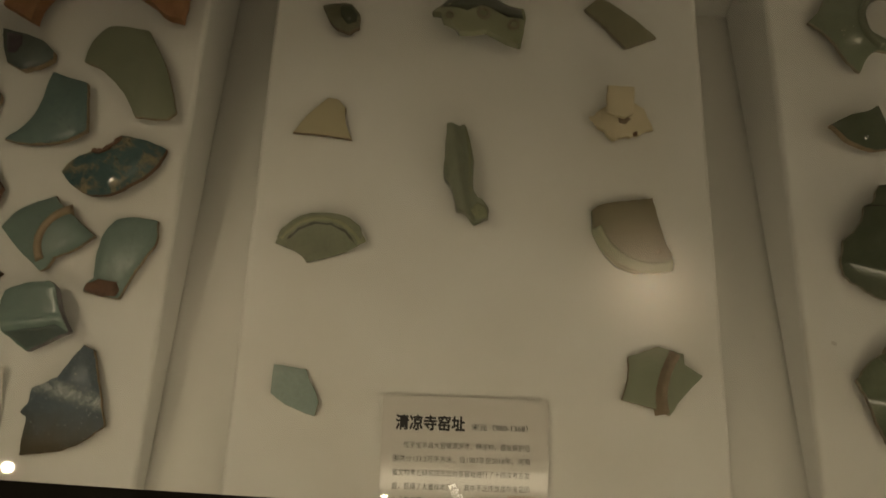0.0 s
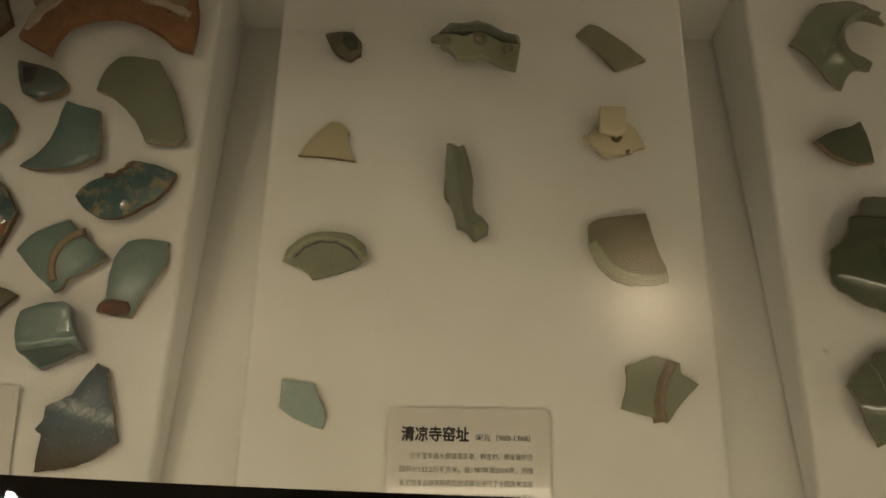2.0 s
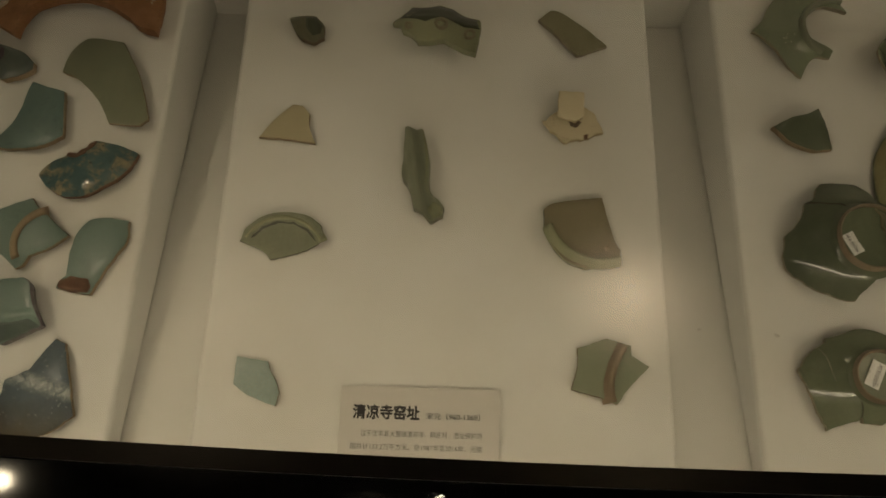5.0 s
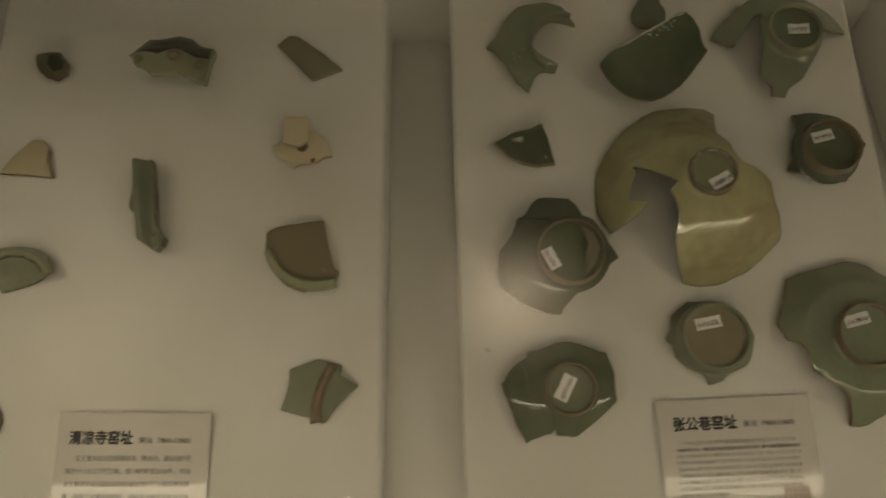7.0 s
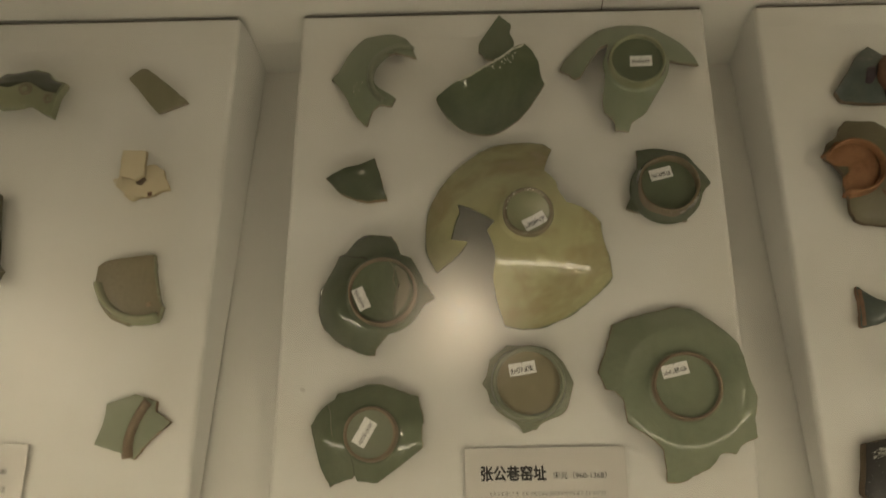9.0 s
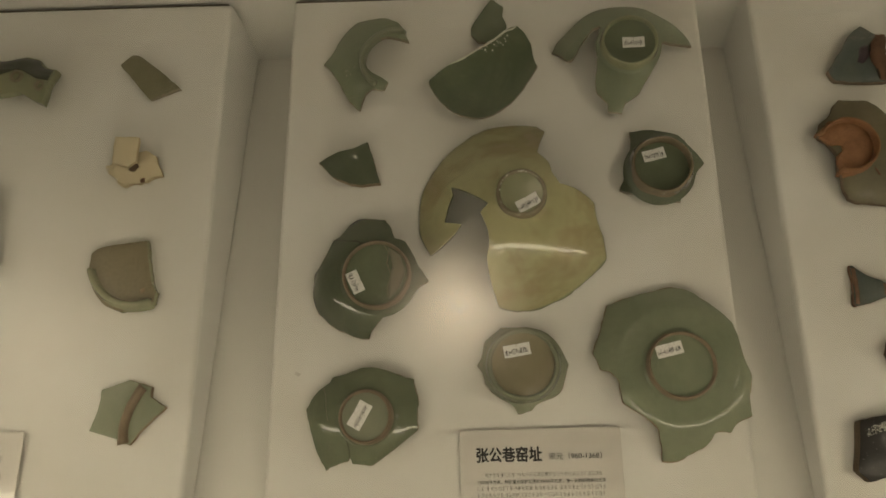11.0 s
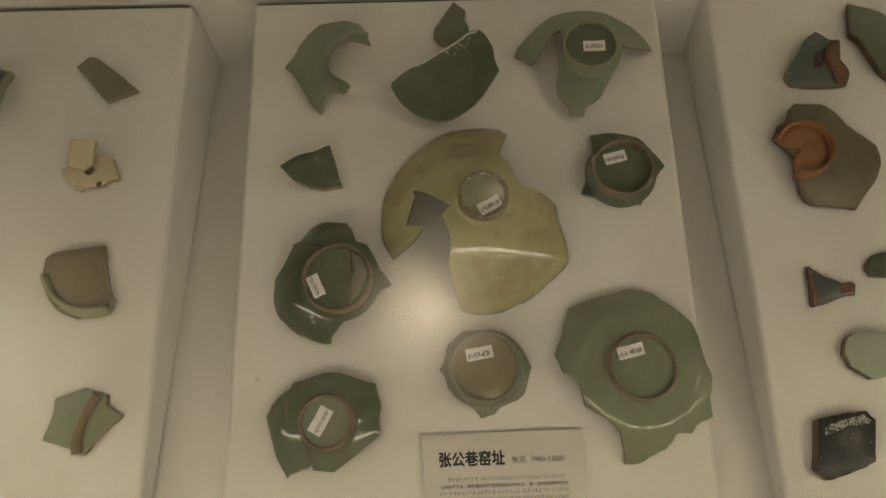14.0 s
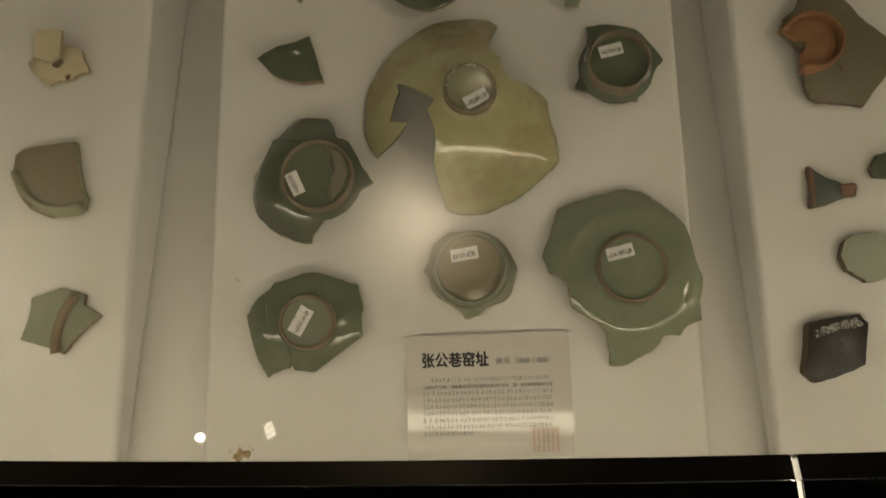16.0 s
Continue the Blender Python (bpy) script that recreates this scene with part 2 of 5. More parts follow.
PURPLE = glaze("dark_purple_glaze", (0.045, 0.03, 0.04), (0.09, 0.07, 0.075), None, 40, 0.15)
UMBER = glaze("brown_green_glaze", (0.10, 0.10, 0.062), (0.165, 0.155, 0.095), (0.14, 0.10, 0.055), 40, 0.3, 0.62, 0.2)
UMBER_GREEN = glaze("pooled_and_shade_green", (0.032, 0.038, 0.022), (0.055, 0.062, 0.034), None, 30, 0.2)
MUD = glaze("mud_brown_glaze", (0.135, 0.12, 0.072), (0.17, 0.148, 0.09), (0.11, 0.09, 0.05), 20, 0.4, 0.6, 0.2)
SLATE = glaze("blackish_glaze", (0.022, 0.020, 0.019), (0.045, 0.040, 0.036), (0.10, 0.09, 0.08), 30, 0.4, 0.6, 0.2, specks=(0.12, 0.11, 0.10))
TEAL_GREY = glaze("grey_blue_glaze", (0.085, 0.105, 0.095), (0.125, 0.135, 0.11), (0.13, 0.10, 0.065), 25, 0.25, 0.6, 0.2)
BUFF_GREY = glaze("buff_grey_glaze", (0.20, 0.185, 0.11), (0.25, 0.235, 0.15), (0.32, 0.30, 0.22), 30, 0.32, 0.62, 0.1)
MINT = glaze("mint_grey_glaze", (0.30, 0.335, 0.26), (0.34, 0.36, 0.28), None, 25, 0.25)
BASE_GLOSS = glaze("glossy_buff_base", (0.245, 0.215, 0.14), (0.29, 0.26, 0.175), (0.27, 0.24, 0.17), 30, 0.12, 0.64, 0.1)
BOWL_GREEN = glaze("deep_bowl_green", (0.105, 0.128, 0.078), (0.145, 0.166, 0.102), (0.080, 0.083, 0.048), 20, 0.1, 0.64, 0.12)
BOWL_GREEN.node_tree.nodes["Principled BSDF"].inputs["Coat Weight"].default_value = 0.7
BOWL_GREEN.node_tree.nodes["Principled BSDF"].inputs["Coat Roughness"].default_value = 0.02
BOWL_GREEN.node_tree.nodes["Principled BSDF"].inputs["Roughness"].default_value = 0.7
BOWL_GREEN.node_tree.nodes["Principled BSDF"].inputs["Specular IOR Level"].default_value = 0.1
# pale colour for chips and for painted glints
CHIP_GLINT = material("pale_chip_and_glint", (0.62, 0.60, 0.50), 0.15)
bump(CHIP_GLINT, noise_of(CHIP_GLINT, 900.0, 3.0), 0.6, 0.001)
INK_BROWN = material("crack_shadow_clay", (0.04, 0.03, 0.02), 0.95)
bump(INK_BROWN, noise_of(INK_BROWN, 700.0, 3.0), 0.5, 0.001)
FILLER = glaze("grey_repair_filler", (0.205, 0.185, 0.13), (0.235, 0.21, 0.15), None, 40, 0.4)
BODY_BROWN = clay("brown_fired_body", (0.16, 0.088, 0.052), (0.24, 0.145, 0.09))
BODY_GREY = clay("grey_broken_body", (0.24, 0.205, 0.15), (0.30, 0.26, 0.19))
BODY_DARK = clay("dark_broken_body", (0.12, 0.09, 0.06), (0.18, 0.13, 0.085))
BODY_TAN = clay("tan_unglazed_body", (0.23, 0.17, 0.105), (0.30, 0.225, 0.14))
RING_TAN = clay("greyish_tan_foot", (0.270, 0.208, 0.140), (0.185, 0.138, 0.090))
RING_GREY = glaze("greyish_brown_foot_glaze", (0.25, 0.215, 0.15), (0.20, 0.165, 0.11), (0.33, 0.29, 0.22), 60, 0.12, 0.54, 0.12)
RING_BROWN = glaze("brown_edged_foot_glaze", (0.21, 0.165, 0.105), (0.155, 0.125, 0.078), (0.28, 0.235, 0.165), 60, 0.15, 0.56, 0.12)
BODY_ORANGE = clay("orange_fired_body", (0.225, 0.105, 0.046), (0.33, 0.170, 0.082))
BODY_RUST = clay("rust_brown_body", (0.105, 0.055, 0.033), (0.175, 0.095, 0.055))
BODY_CREAM = clay("cream_body", (0.50, 0.43, 0.29), (0.42, 0.35, 0.22))
CRUST_PALE = clay("pale_flaking_crust", (0.50, 0.43, 0.32), (0.38, 0.30, 0.20))
CRUST = clay("white_kiln_crust", (0.55, 0.53, 0.48), (0.40, 0.38, 0.34))

# ---------------------------------------------------------------- building blocks


def mesh_of(name, bm, mats, parent=None, matrix=None, smooth=False):
    me = bpy.data.meshes.new(name)
    bm.normal_update()
    bm.to_mesh(me)
    bm.free()
    for m in mats if isinstance(mats, (list, tuple)) else [mats]:
        me.materials.append(m)
    if smooth:
        for p in me.polygons:
            p.use_smooth = True
    ob = new(name, me)
    if parent:
        ob.parent = parent
    if matrix is not None:
        ob.matrix_basis = matrix
    return ob


def part(name, bm, mats, parent, label="", smooth=False, matrix=None):
    ob = mesh_of(name, bm, mats, parent, matrix, smooth)
    return tagged(ob, label) if label else ob


def box(x0, y0, z0, x1, y1, z1, bevel=0.0, bm=None):
    bm = bm or bmesh.new()
    made = bmesh.ops.create_cube(bm, size=1.0)["verts"]
    for v in made:
        v.co = Vector(((x0 + x1) / 2 + v.co.x * (x1 - x0), (y0 + y1) / 2 + v.co.y * (y1 - y0), (z0 + z1) / 2 + v.co.z * (z1 - z0)))
    if bevel:
        edges = {e for v in made for e in v.link_edges}
        bmesh.ops.bevel(bm, geom=list(edges), offset=bevel, segments=2, affect="EDGES")
    return bm


def prism(corners, z0, z1, bevel=0.0):
    """A block on a four-cornered plan, corners counter-clockwise."""
    bm = bmesh.new()
    low = [bm.verts.new((x, y, z0)) for x, y in corners]
    high = [bm.verts.new((x, y, z1)) for x, y in corners]
    bm.faces.new(low[::-1]), bm.faces.new(high)
    n = len(corners)
    for i in range(n):
        bm.faces.new((low[i], low[(i + 1) % n], high[(i + 1) % n], high[i]))
    if bevel:
        bmesh.ops.bevel(bm, geom=list(bm.edges), offset=bevel, segments=3, affect="EDGES")
    return bm


# ---------------------------------------------------------------- room and case
ROOM_X, ROOM_Y, CEILING = (-2.6, 3.4), (-3.0, 1.6), 2.67
tagged(mesh_of("floor", box(ROOM_X[0], ROOM_Y[0], -0.1, ROOM_X[1], ROOM_Y[1], 0.0), FLOOR), "dark stone gallery floor", "floor", kind="structure")
tagged(mesh_of("ceiling", box(ROOM_X[0], ROOM_Y[0], CEILING, ROOM_X[1], ROOM_Y[1], CEILING + 0.1), DARK_ROOM), "dark painted gallery ceiling", "ceiling", kind="structure")
for wall, b in (("wall_west", (ROOM_X[0] - 0.1, ROOM_Y[0], 0, ROOM_X[0], ROOM_Y[1], CEILING)), ("wall_east", (ROOM_X[1], ROOM_Y[0], 0, ROOM_X[1] + 0.1, ROOM_Y[1], CEILING)),
                ("wall_south", (ROOM_X[0], ROOM_Y[0] - 0.1, 0, ROOM_X[1], ROOM_Y[0], CEILING)), ("wall_north", (ROOM_X[0], ROOM_Y[1], 0, ROOM_X[1], ROOM_Y[1] + 0.1, CEILING))):
    tagged(mesh_of(wall, box(*b), DARK_ROOM), "dark painted gallery wall", "wall", kind="structure")

GLASS_Z = 1.229
X0, X1 = -0.80, 1.50
case = new("display_case")
tagged(case, "long glass-topped museum display case with white interior, black frame", "display case")
part("plinth", box(X0 - 0.05, -0.12, 0.0, X1 + 0.05, 0.74, 0.70, 0.004), BLACK, case, "black plinth")
SLOPE = -0.0155


def back_y(u):
    return 0.551 + SLOPE * (u - 0.03)




def floor_z(y):
    """The recessed floor lies flatter than the boards, which stand on it like wedges."""
    return -0.022 - 0.13 * y


bm = prism([(X0, -0.09), (X1, -0.09), (X1, 0.62), (X0, 0.62)], -0.03, 0.0)
for v in bm.verts:
    v.co.z += floor_z(v.co.y)
part("sunken_floor", bm, FLOOR_BOARD, case, "white recessed board, greyed to paint in the channel shade", matrix=CASE)
# the back board stands upright: it crosses the tilted boards at their upper edge
corners = []
for u in (X0, X1):
    foot = CASE @ Vector((u, back_y(u) - 0.014, -0.10))
    corners.append((u, foot.y))
part("back_board", prism([corners[0], corners[1], (X1, 0.70), (X0, 0.70)], 0.80, GLASS_Z - 0.008), PAINT, case, "white painted back board")
SEAM = 0.682
seam_y = corners[0][1] + (corners[1][1] - corners[0][1]) * (SEAM - X0) / (X1 - X0)
part("panel_seam", box(SEAM - 0.0004, seam_y - 0.0012, 0.84, SEAM + 0.0004, seam_y + 0.003, GLASS_Z - 0.010), DARK_LINE, case, "thin seam between back boards")
part("side_board", box(X0 - 0.02, -0.08, 0.70, X0, 0.69, GLASS_Z - 0.008), PAINT, case)
part("side_board", box(X1, -0.08, 0.70, X1 + 0.02, 0.69, GLASS_Z - 0.008), PAINT, case)
part("front_board", box(X0, -0.10, 0.70, X1, -0.08, GLASS_Z - 0.030), PAINT, case)

JOINT = 0.733        # where two lengths of the frame meet


def edge_y(x):
    """The frame's inner edge, slightly bowed along the case."""
    d = (min(0.85, max(-0.22, x)) - 0.40) / 0.50
    return -0.0112 + 0.0122 * d * d


def bowed_strip(a, b, section):
    """A bar along x whose section follows the bowed edge; section(y) gives its corners, counter-clockwise."""
    bm = bmesh.new()
    rows = []
    for k in range(33):
        x = a + (b - a) * k / 32
        rows.append([bm.verts.new((x, y, z)) for y, z in section(edge_y(x))])
    n = len(rows[0])
    for p, q in zip(rows, rows[1:]):
        for s in range(n):
            bm.faces.new((p[s], p[(s + 1) % n], q[(s + 1) % n], q[s]))
    bm.faces.new(rows[0][::-1]), bm.faces.new(rows[-1])
    bmesh.ops.recalc_face_normals(bm, faces=bm.faces)
    return bm


for a, b in ((X0 - 0.06, JOINT - 0.0012), (JOINT + 0.0012, X1 + 0.06)):
    part("front_frame", bowed_strip(a, b, lambda y: [(-0.16, GLASS_Z - 0.012), (y - 0.0095, GLASS_Z - 0.012), (y - 0.0095, GLASS_Z - 0.0045), (y - 0.0102, GLASS_Z - 0.004), (-0.16, GLASS_Z - 0.004)]), BLACK, case, "glossy black frame strip")
    part("chamfered_lip", bowed_strip(a, b, lambda y: [(y - 0.0093, GLASS_Z - 0.012), (y, GLASS_Z - 0.012), (y, GLASS_Z - 0.0063), (y - 0.0093, GLASS_Z - 0.0045)]), LIP, case, "dark satin metal chamfer")
# added emitter, no lamp: it stands in for the glass seam catching light
part("joint_glow", box(JOINT - 0.0016, -0.155, GLASS_Z - 0.017, JOINT + 0.0016, edge_y(JOINT) - 0.001, GLASS_Z - 0.013), LED, case, "glowing bar added for the bright line at the frame joint")
part("rear_frame", box(X0 - 0.06, 0.66, GLASS_Z - 0.006, X1 + 0.06, 0.76, GLASS_Z + 0.004, 0.0015), BLACK, case)
part("light_channel", box(-0.48, -0.077, GLASS_Z - 0.018, X1, -0.026, GLASS_Z - 0.013, 0.001), PAINT, case, "white strip-light channel")
part("light_strip", box(-0.47, -0.065, GLASS_Z - 0.028, X1, -0.046, GLASS_Z - 0.018, 0.001), LED, case, "glowing warm white light strip")
glass = part("glass_top", box(X0 - 0.05, -0.155, GLASS_Z - 0.003, X1 + 0.05, 0.655, GLASS_Z + 0.003), GLASS, case, "clear flat glass top")
glass.visible_shadow = False

# four cloth-covered boards, a hand apart; left and right edges at the front and at the back
BOARDS = [(-0.69, -0.681, -0.182, -0.158), (-0.112, -0.096, 0.307, 0.307), (0.381, 0.3735, 0.7965, 0.780), (0.850, 0.8285, 1.34, 1.31)]
for fl, bl, fr, br in BOARDS:
    bm = prism([(fl, -0.06), (fr, -0.06), (br, back_y(br) - 0.002), (bl, back_y(bl) - 0.002)], -0.0795, 0.0)
    rounded = [e for e in bm.edges if all(v.co.z > -0.01 for v in e.verts) and abs(e.verts[0].co.y - e.verts[1].co.y) > 0.3]
    bmesh.ops.bevel(bm, geom=rounded, offset=0.005, segments=6, affect="EDGES", profile=0.5)
    for v in bm.verts:
        if v.co.z < -0.04:
            v.co.z += 0.0795 + floor_z(v.co.y) + 0.0045
    for f in bm.faces:
        f.material_index = 0 if f.normal.z > 0.6 else 1
    low = prism([(fl + 0.007, -0.053), (fr - 0.007, -0.053), (br - 0.007, back_y(br) - 0.03), (bl + 0.007, back_y(bl) - 0.03)], -0.083, -0.079)
    for v in low.verts:
        v.co.z += (0.083 if v.co.z < -0.081 else 0.085) + floor_z(v.co.y)
    for f in low.faces:
        f.material_index = 1
    spare = bpy.data.meshes.new("spare")
    low.to_mesh(spare)
    low.free()
    bm.from_mesh(spare)
    bpy.data.meshes.remove(spare)
    board = mesh_of("mounting_board", bm, [CLOTH, CLOTH_SIDE], None, CASE)
    tagged(board, "raised display board covered in white woven cloth", "display board", "cloth boards in the case")
    # thin dark strip drawn where the board meets the back board
    part("rear_strip", prism([(bl + 0.003, back_y(bl) - 0.0025), (br - 0.003, back_y(br) - 0.0025), (br - 0.003, back_y(br) - 0.0005), (bl + 0.003, back_y(bl) - 0.0005)], -0.01, 0.0002), DARK_LINE, board, "thin dark strip along the rear edge")

# ---------------------------------------------------------------- ceiling lamps


def ceiling_lamp(name, x, y, z, r, label):
    lamp = new(name)
    lamp.matrix_basis = Matrix.Translation((x, y, z))
    tagged(lamp, label, "spotlight", "ceiling spotlights")
    bm = bmesh.new()
    bmesh.ops.create_cone(bm, cap_ends=True, segments=28, radius1=r * 1.5, radius2=r * 1.25, depth=CEILING - z, matrix=Matrix.Translation((0, 0, (CEILING - z) / 2)))
    part("housing", bm, BLACK, lamp, "black lamp housing")
    bm = bmesh.new()
    bmesh.ops.create_cone(bm, cap_ends=True, segments=28, radius1=r, radius2=r, depth=0.004, matrix=Matrix.Translation((0, 0, -0.003)))
    part("lamp_face", bm, LAMP_GLOW, lamp, "glowing round lamp face")


for x, y in ((-0.037, 0.131), (-0.863, 0.183)):
    ceiling_lamp("ceiling_spotlight", x, y, 2.621, 0.009, "small black ceiling spotlight, switched on")
bars = new("ceiling_louvre_lamp")
bars.matrix_basis = pose(0.119, 0.149, 2.621, 0, 0, 25)
tagged(bars, "ceiling lamp with three small lit slots", "ceiling lamp")
part("housing", box(-0.02, -0.03, 0.004, 0.02, 0.03, 0.04, 0.003), BLACK, bars)
for k in (-1, 0, 1):
    part("slot", box(-0.010, k * 0.013 - 0.004, -0.002, 0.010, k * 0.013 + 0.004, 0.004), SLOT_GLOW, bars, "lit slot")


def pendant(x, y, z, r, strength, label):
    lamp = new("pendant_lamp")
    lamp.matrix_basis = Matrix.Translation((x, y, z))
    tagged(lamp, label, "pendant lamp", "frosted pendant lamps")
    glow = glow_material("frosted_glow", strength)
    bm = bmesh.new()
    bmesh.ops.create_circle(bm, cap_ends=True, segments=48, radius=1.0)
    bmesh.ops.reverse_faces(bm, faces=bm.faces)
    part("diffuser", bm, glow, lamp, "frosted diffuser disc", matrix=Matrix.Diagonal((r, r, r, 1)))
    bm = bmesh.new()
    bmesh.ops.create_cone(bm, cap_ends=True, segments=48, radius1=r * 1.02, radius2=r * 0.8, depth=0.05, matrix=Matrix.Translation((0, 0, 0.029)))
    part("shade", bm, DARK_ROOM, lamp)
    bm = bmesh.new()
    bmesh.ops.create_cone(bm, cap_ends=True, segments=8, radius1=0.004, radius2=0.004, depth=CEILING - z - 0.05, matrix=Matrix.Translation((0, 0, 0.05 + (CEILING - z - 0.05) / 2)))
    part("rod", bm, BLACK, lamp)


pendant(0.489, 0.507, 2.261, 0.19, 6.6, "round pendant lamp with a softly glowing frosted face")
pendant(-0.28, 0.383, 2.12, 0.30, 1.1, "wide round pendant lamp, dimly glowing")

# ---------------------------------------------------------------- potsherds
GROUPS = {"L": "blue and teal sherds on the first board", "A": "sherds on the second board", "B": "green celadon sherds on the third board", "R": "mixed sherds on the fourth board"}


def flat(th=0.006, dome=0.002):
    return lambda x, y, c, r: th + dome * max(0.0, 1 - ((x - c[0]) ** 2 + (y - c[1]) ** 2) / (r * r))


def domed(cx, cy, h, r, rim=0.005, power=2.0):
    """The outside of a bowl or dish turned upwards: highest round its foot."""
    cx, cy, r = cx / 1000, cy / 1000, r / 1000
    return lambda x, y, c, _: rim + h * (1 - min(1.25, math.hypot(x - cx, y - cy) / r) ** power)


def hollow(cx, cy, h, r, floor=0.005, power=2.5):
    """The inside of a bowl or dish turned upwards: lowest in its middle."""
    cx, cy, r = cx / 1000, cy / 1000, r / 1000
    return lambda x, y, c, _: floor + h * min(1.4, math.hypot(x - cx, y - cy) / r) ** power


def shelf(cx, cy, h, r, rim=0.005, slope=0.08, drop=0.45):
    """A flat-bottomed plate turned upwards: nearly level, then a crease and a steeper wall."""
    cx, cy, r = cx / 1000, cy / 1000, r / 1000

    def profile(x, y, c, _):
        d = math.hypot(x - cx, y - cy)
        return rim + h - slope * d - drop * max(0.0, d - r)
    return profile


def inside(x, y, poly):
    hit = False
    for (x0, y0), (x1, y1) in zip(poly, poly[1:] + poly[:1]):
        if (y0 > y) != (y1 > y) and x < (x1 - x0) * (y - y0) / (y1 - y0) + x0:
            hit = not hit
    return hit


def sherd(name, outline, profile, thick, top, body, label, group, edge_label="", fine=4.0, rugged=0.5, lift=0.0):
    """A broken piece of pottery: a chipped outline (millimetres on the boards), a curved glazed face, a raw edge of
    its own, and a back."""
    from mathutils import geometry
    rnd = random.Random(len(label) * 31 + outline[0][0] * 7 + outline[0][1])
    n = len(outline)
    rim = []
    for i in range(n):
        (x0, y0), (x1, y1) = outline[i], outline[(i + 1) % n]
        (xp, yp), (xn, yn) = outline[i - 1], outline[(i + 2) % n]
        steps = max(2, round(math.hypot(x1 - x0, y1 - y0) / fine))
        bend0 = math.cos(math.atan2(y1 - y0, x1 - x0) - math.atan2(y0 - yp, x0 - xp)) > 0.84
        bend1 = math.cos(math.atan2(yn - y1, xn - x1) - math.atan2(y1 - y0, x1 - x0)) > 0.84
        for k in range(steps):
            t = k / steps
            # smooth where the outline runs on, sharp at true corners
            tx0, ty0 = ((x1 - xp) / 2, (y1 - yp) / 2) if bend0 else (x1 - x0, y1 - y0)
            tx1, ty1 = ((xn - x0) / 2, (yn - y0) / 2) if bend1 else (x1 - x0, y1 - y0)
            h0, h1, h2, h3 = 2 * t ** 3 - 3 * t ** 2 + 1, t ** 3 - 2 * t ** 2 + t, -2 * t ** 3 + 3 * t ** 2, t ** 3 - t ** 2
            x, y = h0 * x0 + h1 * tx0 + h2 * x1 + h3 * tx1, h0 * y0 + h1 * ty0 + h2 * y1 + h3 * ty1
            j = rugged if k else 0.1
            rim.append(((x + rnd.uniform(-j, j)) / 1000, (y + rnd.uniform(-j, j)) / 1000))
    c = (sum(p[0] for p in rim) / len(rim), sum(p[1] for p in rim) / len(rim))
    r = max(math.hypot(p[0] - c[0], p[1] - c[1]) for p in rim)
    pts, m = [Vector(p) for p in rim], len(rim)
    step = 0.0042
    x0, x1, y0, y1 = min(p[0] for p in rim), max(p[0] for p in rim), min(p[1] for p in rim), max(p[1] for p in rim)
    row, y = 0, y0 + step / 2
    while y < y1:
        x = x0 + step / 2 * (1 + row % 2)
        while x < x1:
            if inside(x, y, rim) and min(math.hypot(x - a, y - b) for a, b in rim) > step * 0.45:
                pts.append(Vector((x, y)))
            x += step
        y, row = y + step * 0.87, row + 1
    vs, _, faces, origin, *_ = geometry.delaunay_2d_cdt(pts, [], [list(range(m))], 1, 1e-7)
    heights = [profile(v.x, v.y, c, r) + 0.0003 * noise.noise(Vector((v.x * 90, v.y * 90, outline[0][0]))) for v in vs]
    low = min(heights) - thick - lift
    heights = [h - low for h in heights]
    where = CASE @ Matrix.Translation((c[0] + (0.003 if group == "L" else 0.0), c[1], 0.0))
    thing = new(name)
    thing.matrix_basis = where
    tagged(thing, label, "potsherd", GROUPS[group])
    index = {}
    for k, src in enumerate(origin):
        for s in src:
            index[s] = k
    loop = [index[i] for i in range(m)]
    edge_in = 0.0008
    on_rim = set(loop)

    def at(k, z, grow=0.0):
        dx, dy = vs[k].x - c[0], vs[k].y - c[1]
        return (dx + dx * grow, dy + dy * grow, z)
    bm = bmesh.new()
    up = [bm.verts.new(at(k, heights[k] - (edge_in * 0.7 if k in on_rim else 0.0))) for k in range(len(vs))]
    for f in faces:
        q = [vs[i] for i in f]
        flip = (q[1] - q[0]).cross(q[2] - q[0]) < 0
        bm.faces.new([up[i] for i in (f[::-1] if flip else f)])
    part("glazed_face", bm, top, thing, smooth=True)
    bm = bmesh.new()
    mid = thick * 0.45
    a = [bm.verts.new(at(k, heights[k] - edge_in * 0.7)) for k in loop]
    b = [bm.verts.new(at(k, heights[k] - mid, rnd.uniform(0.004, 0.02))) for k in loop]
    d = [bm.verts.new(at(k, heights[k] - thick, -0.012)) for k in loop]
    for p, q in ((a, b), (b, d)):
        for i in range(m):
            j = (i + 1) % m
            bm.faces.new((p[j], p[i], q[i], q[j]))
    bmesh.ops.recalc_face_normals(bm, faces=bm.faces)
    part("broken_edge", bm, body, thing, edge_label)
    bm = bmesh.new()
    dn = [bm.verts.new(at(k, heights[k] - thick, -0.012)) for k in range(len(vs))]
    for f in faces:
        q = [vs[i] for i in f]
        flip = (q[1] - q[0]).cross(q[2] - q[0]) < 0
        bm.faces.new([dn[i] for i in (f if flip else f[::-1])])
    part("back_face", bm, body, thing)

    def height(x, y):
        return profile(x / 1000, y / 1000, c, r) - low
    return thing, c, height


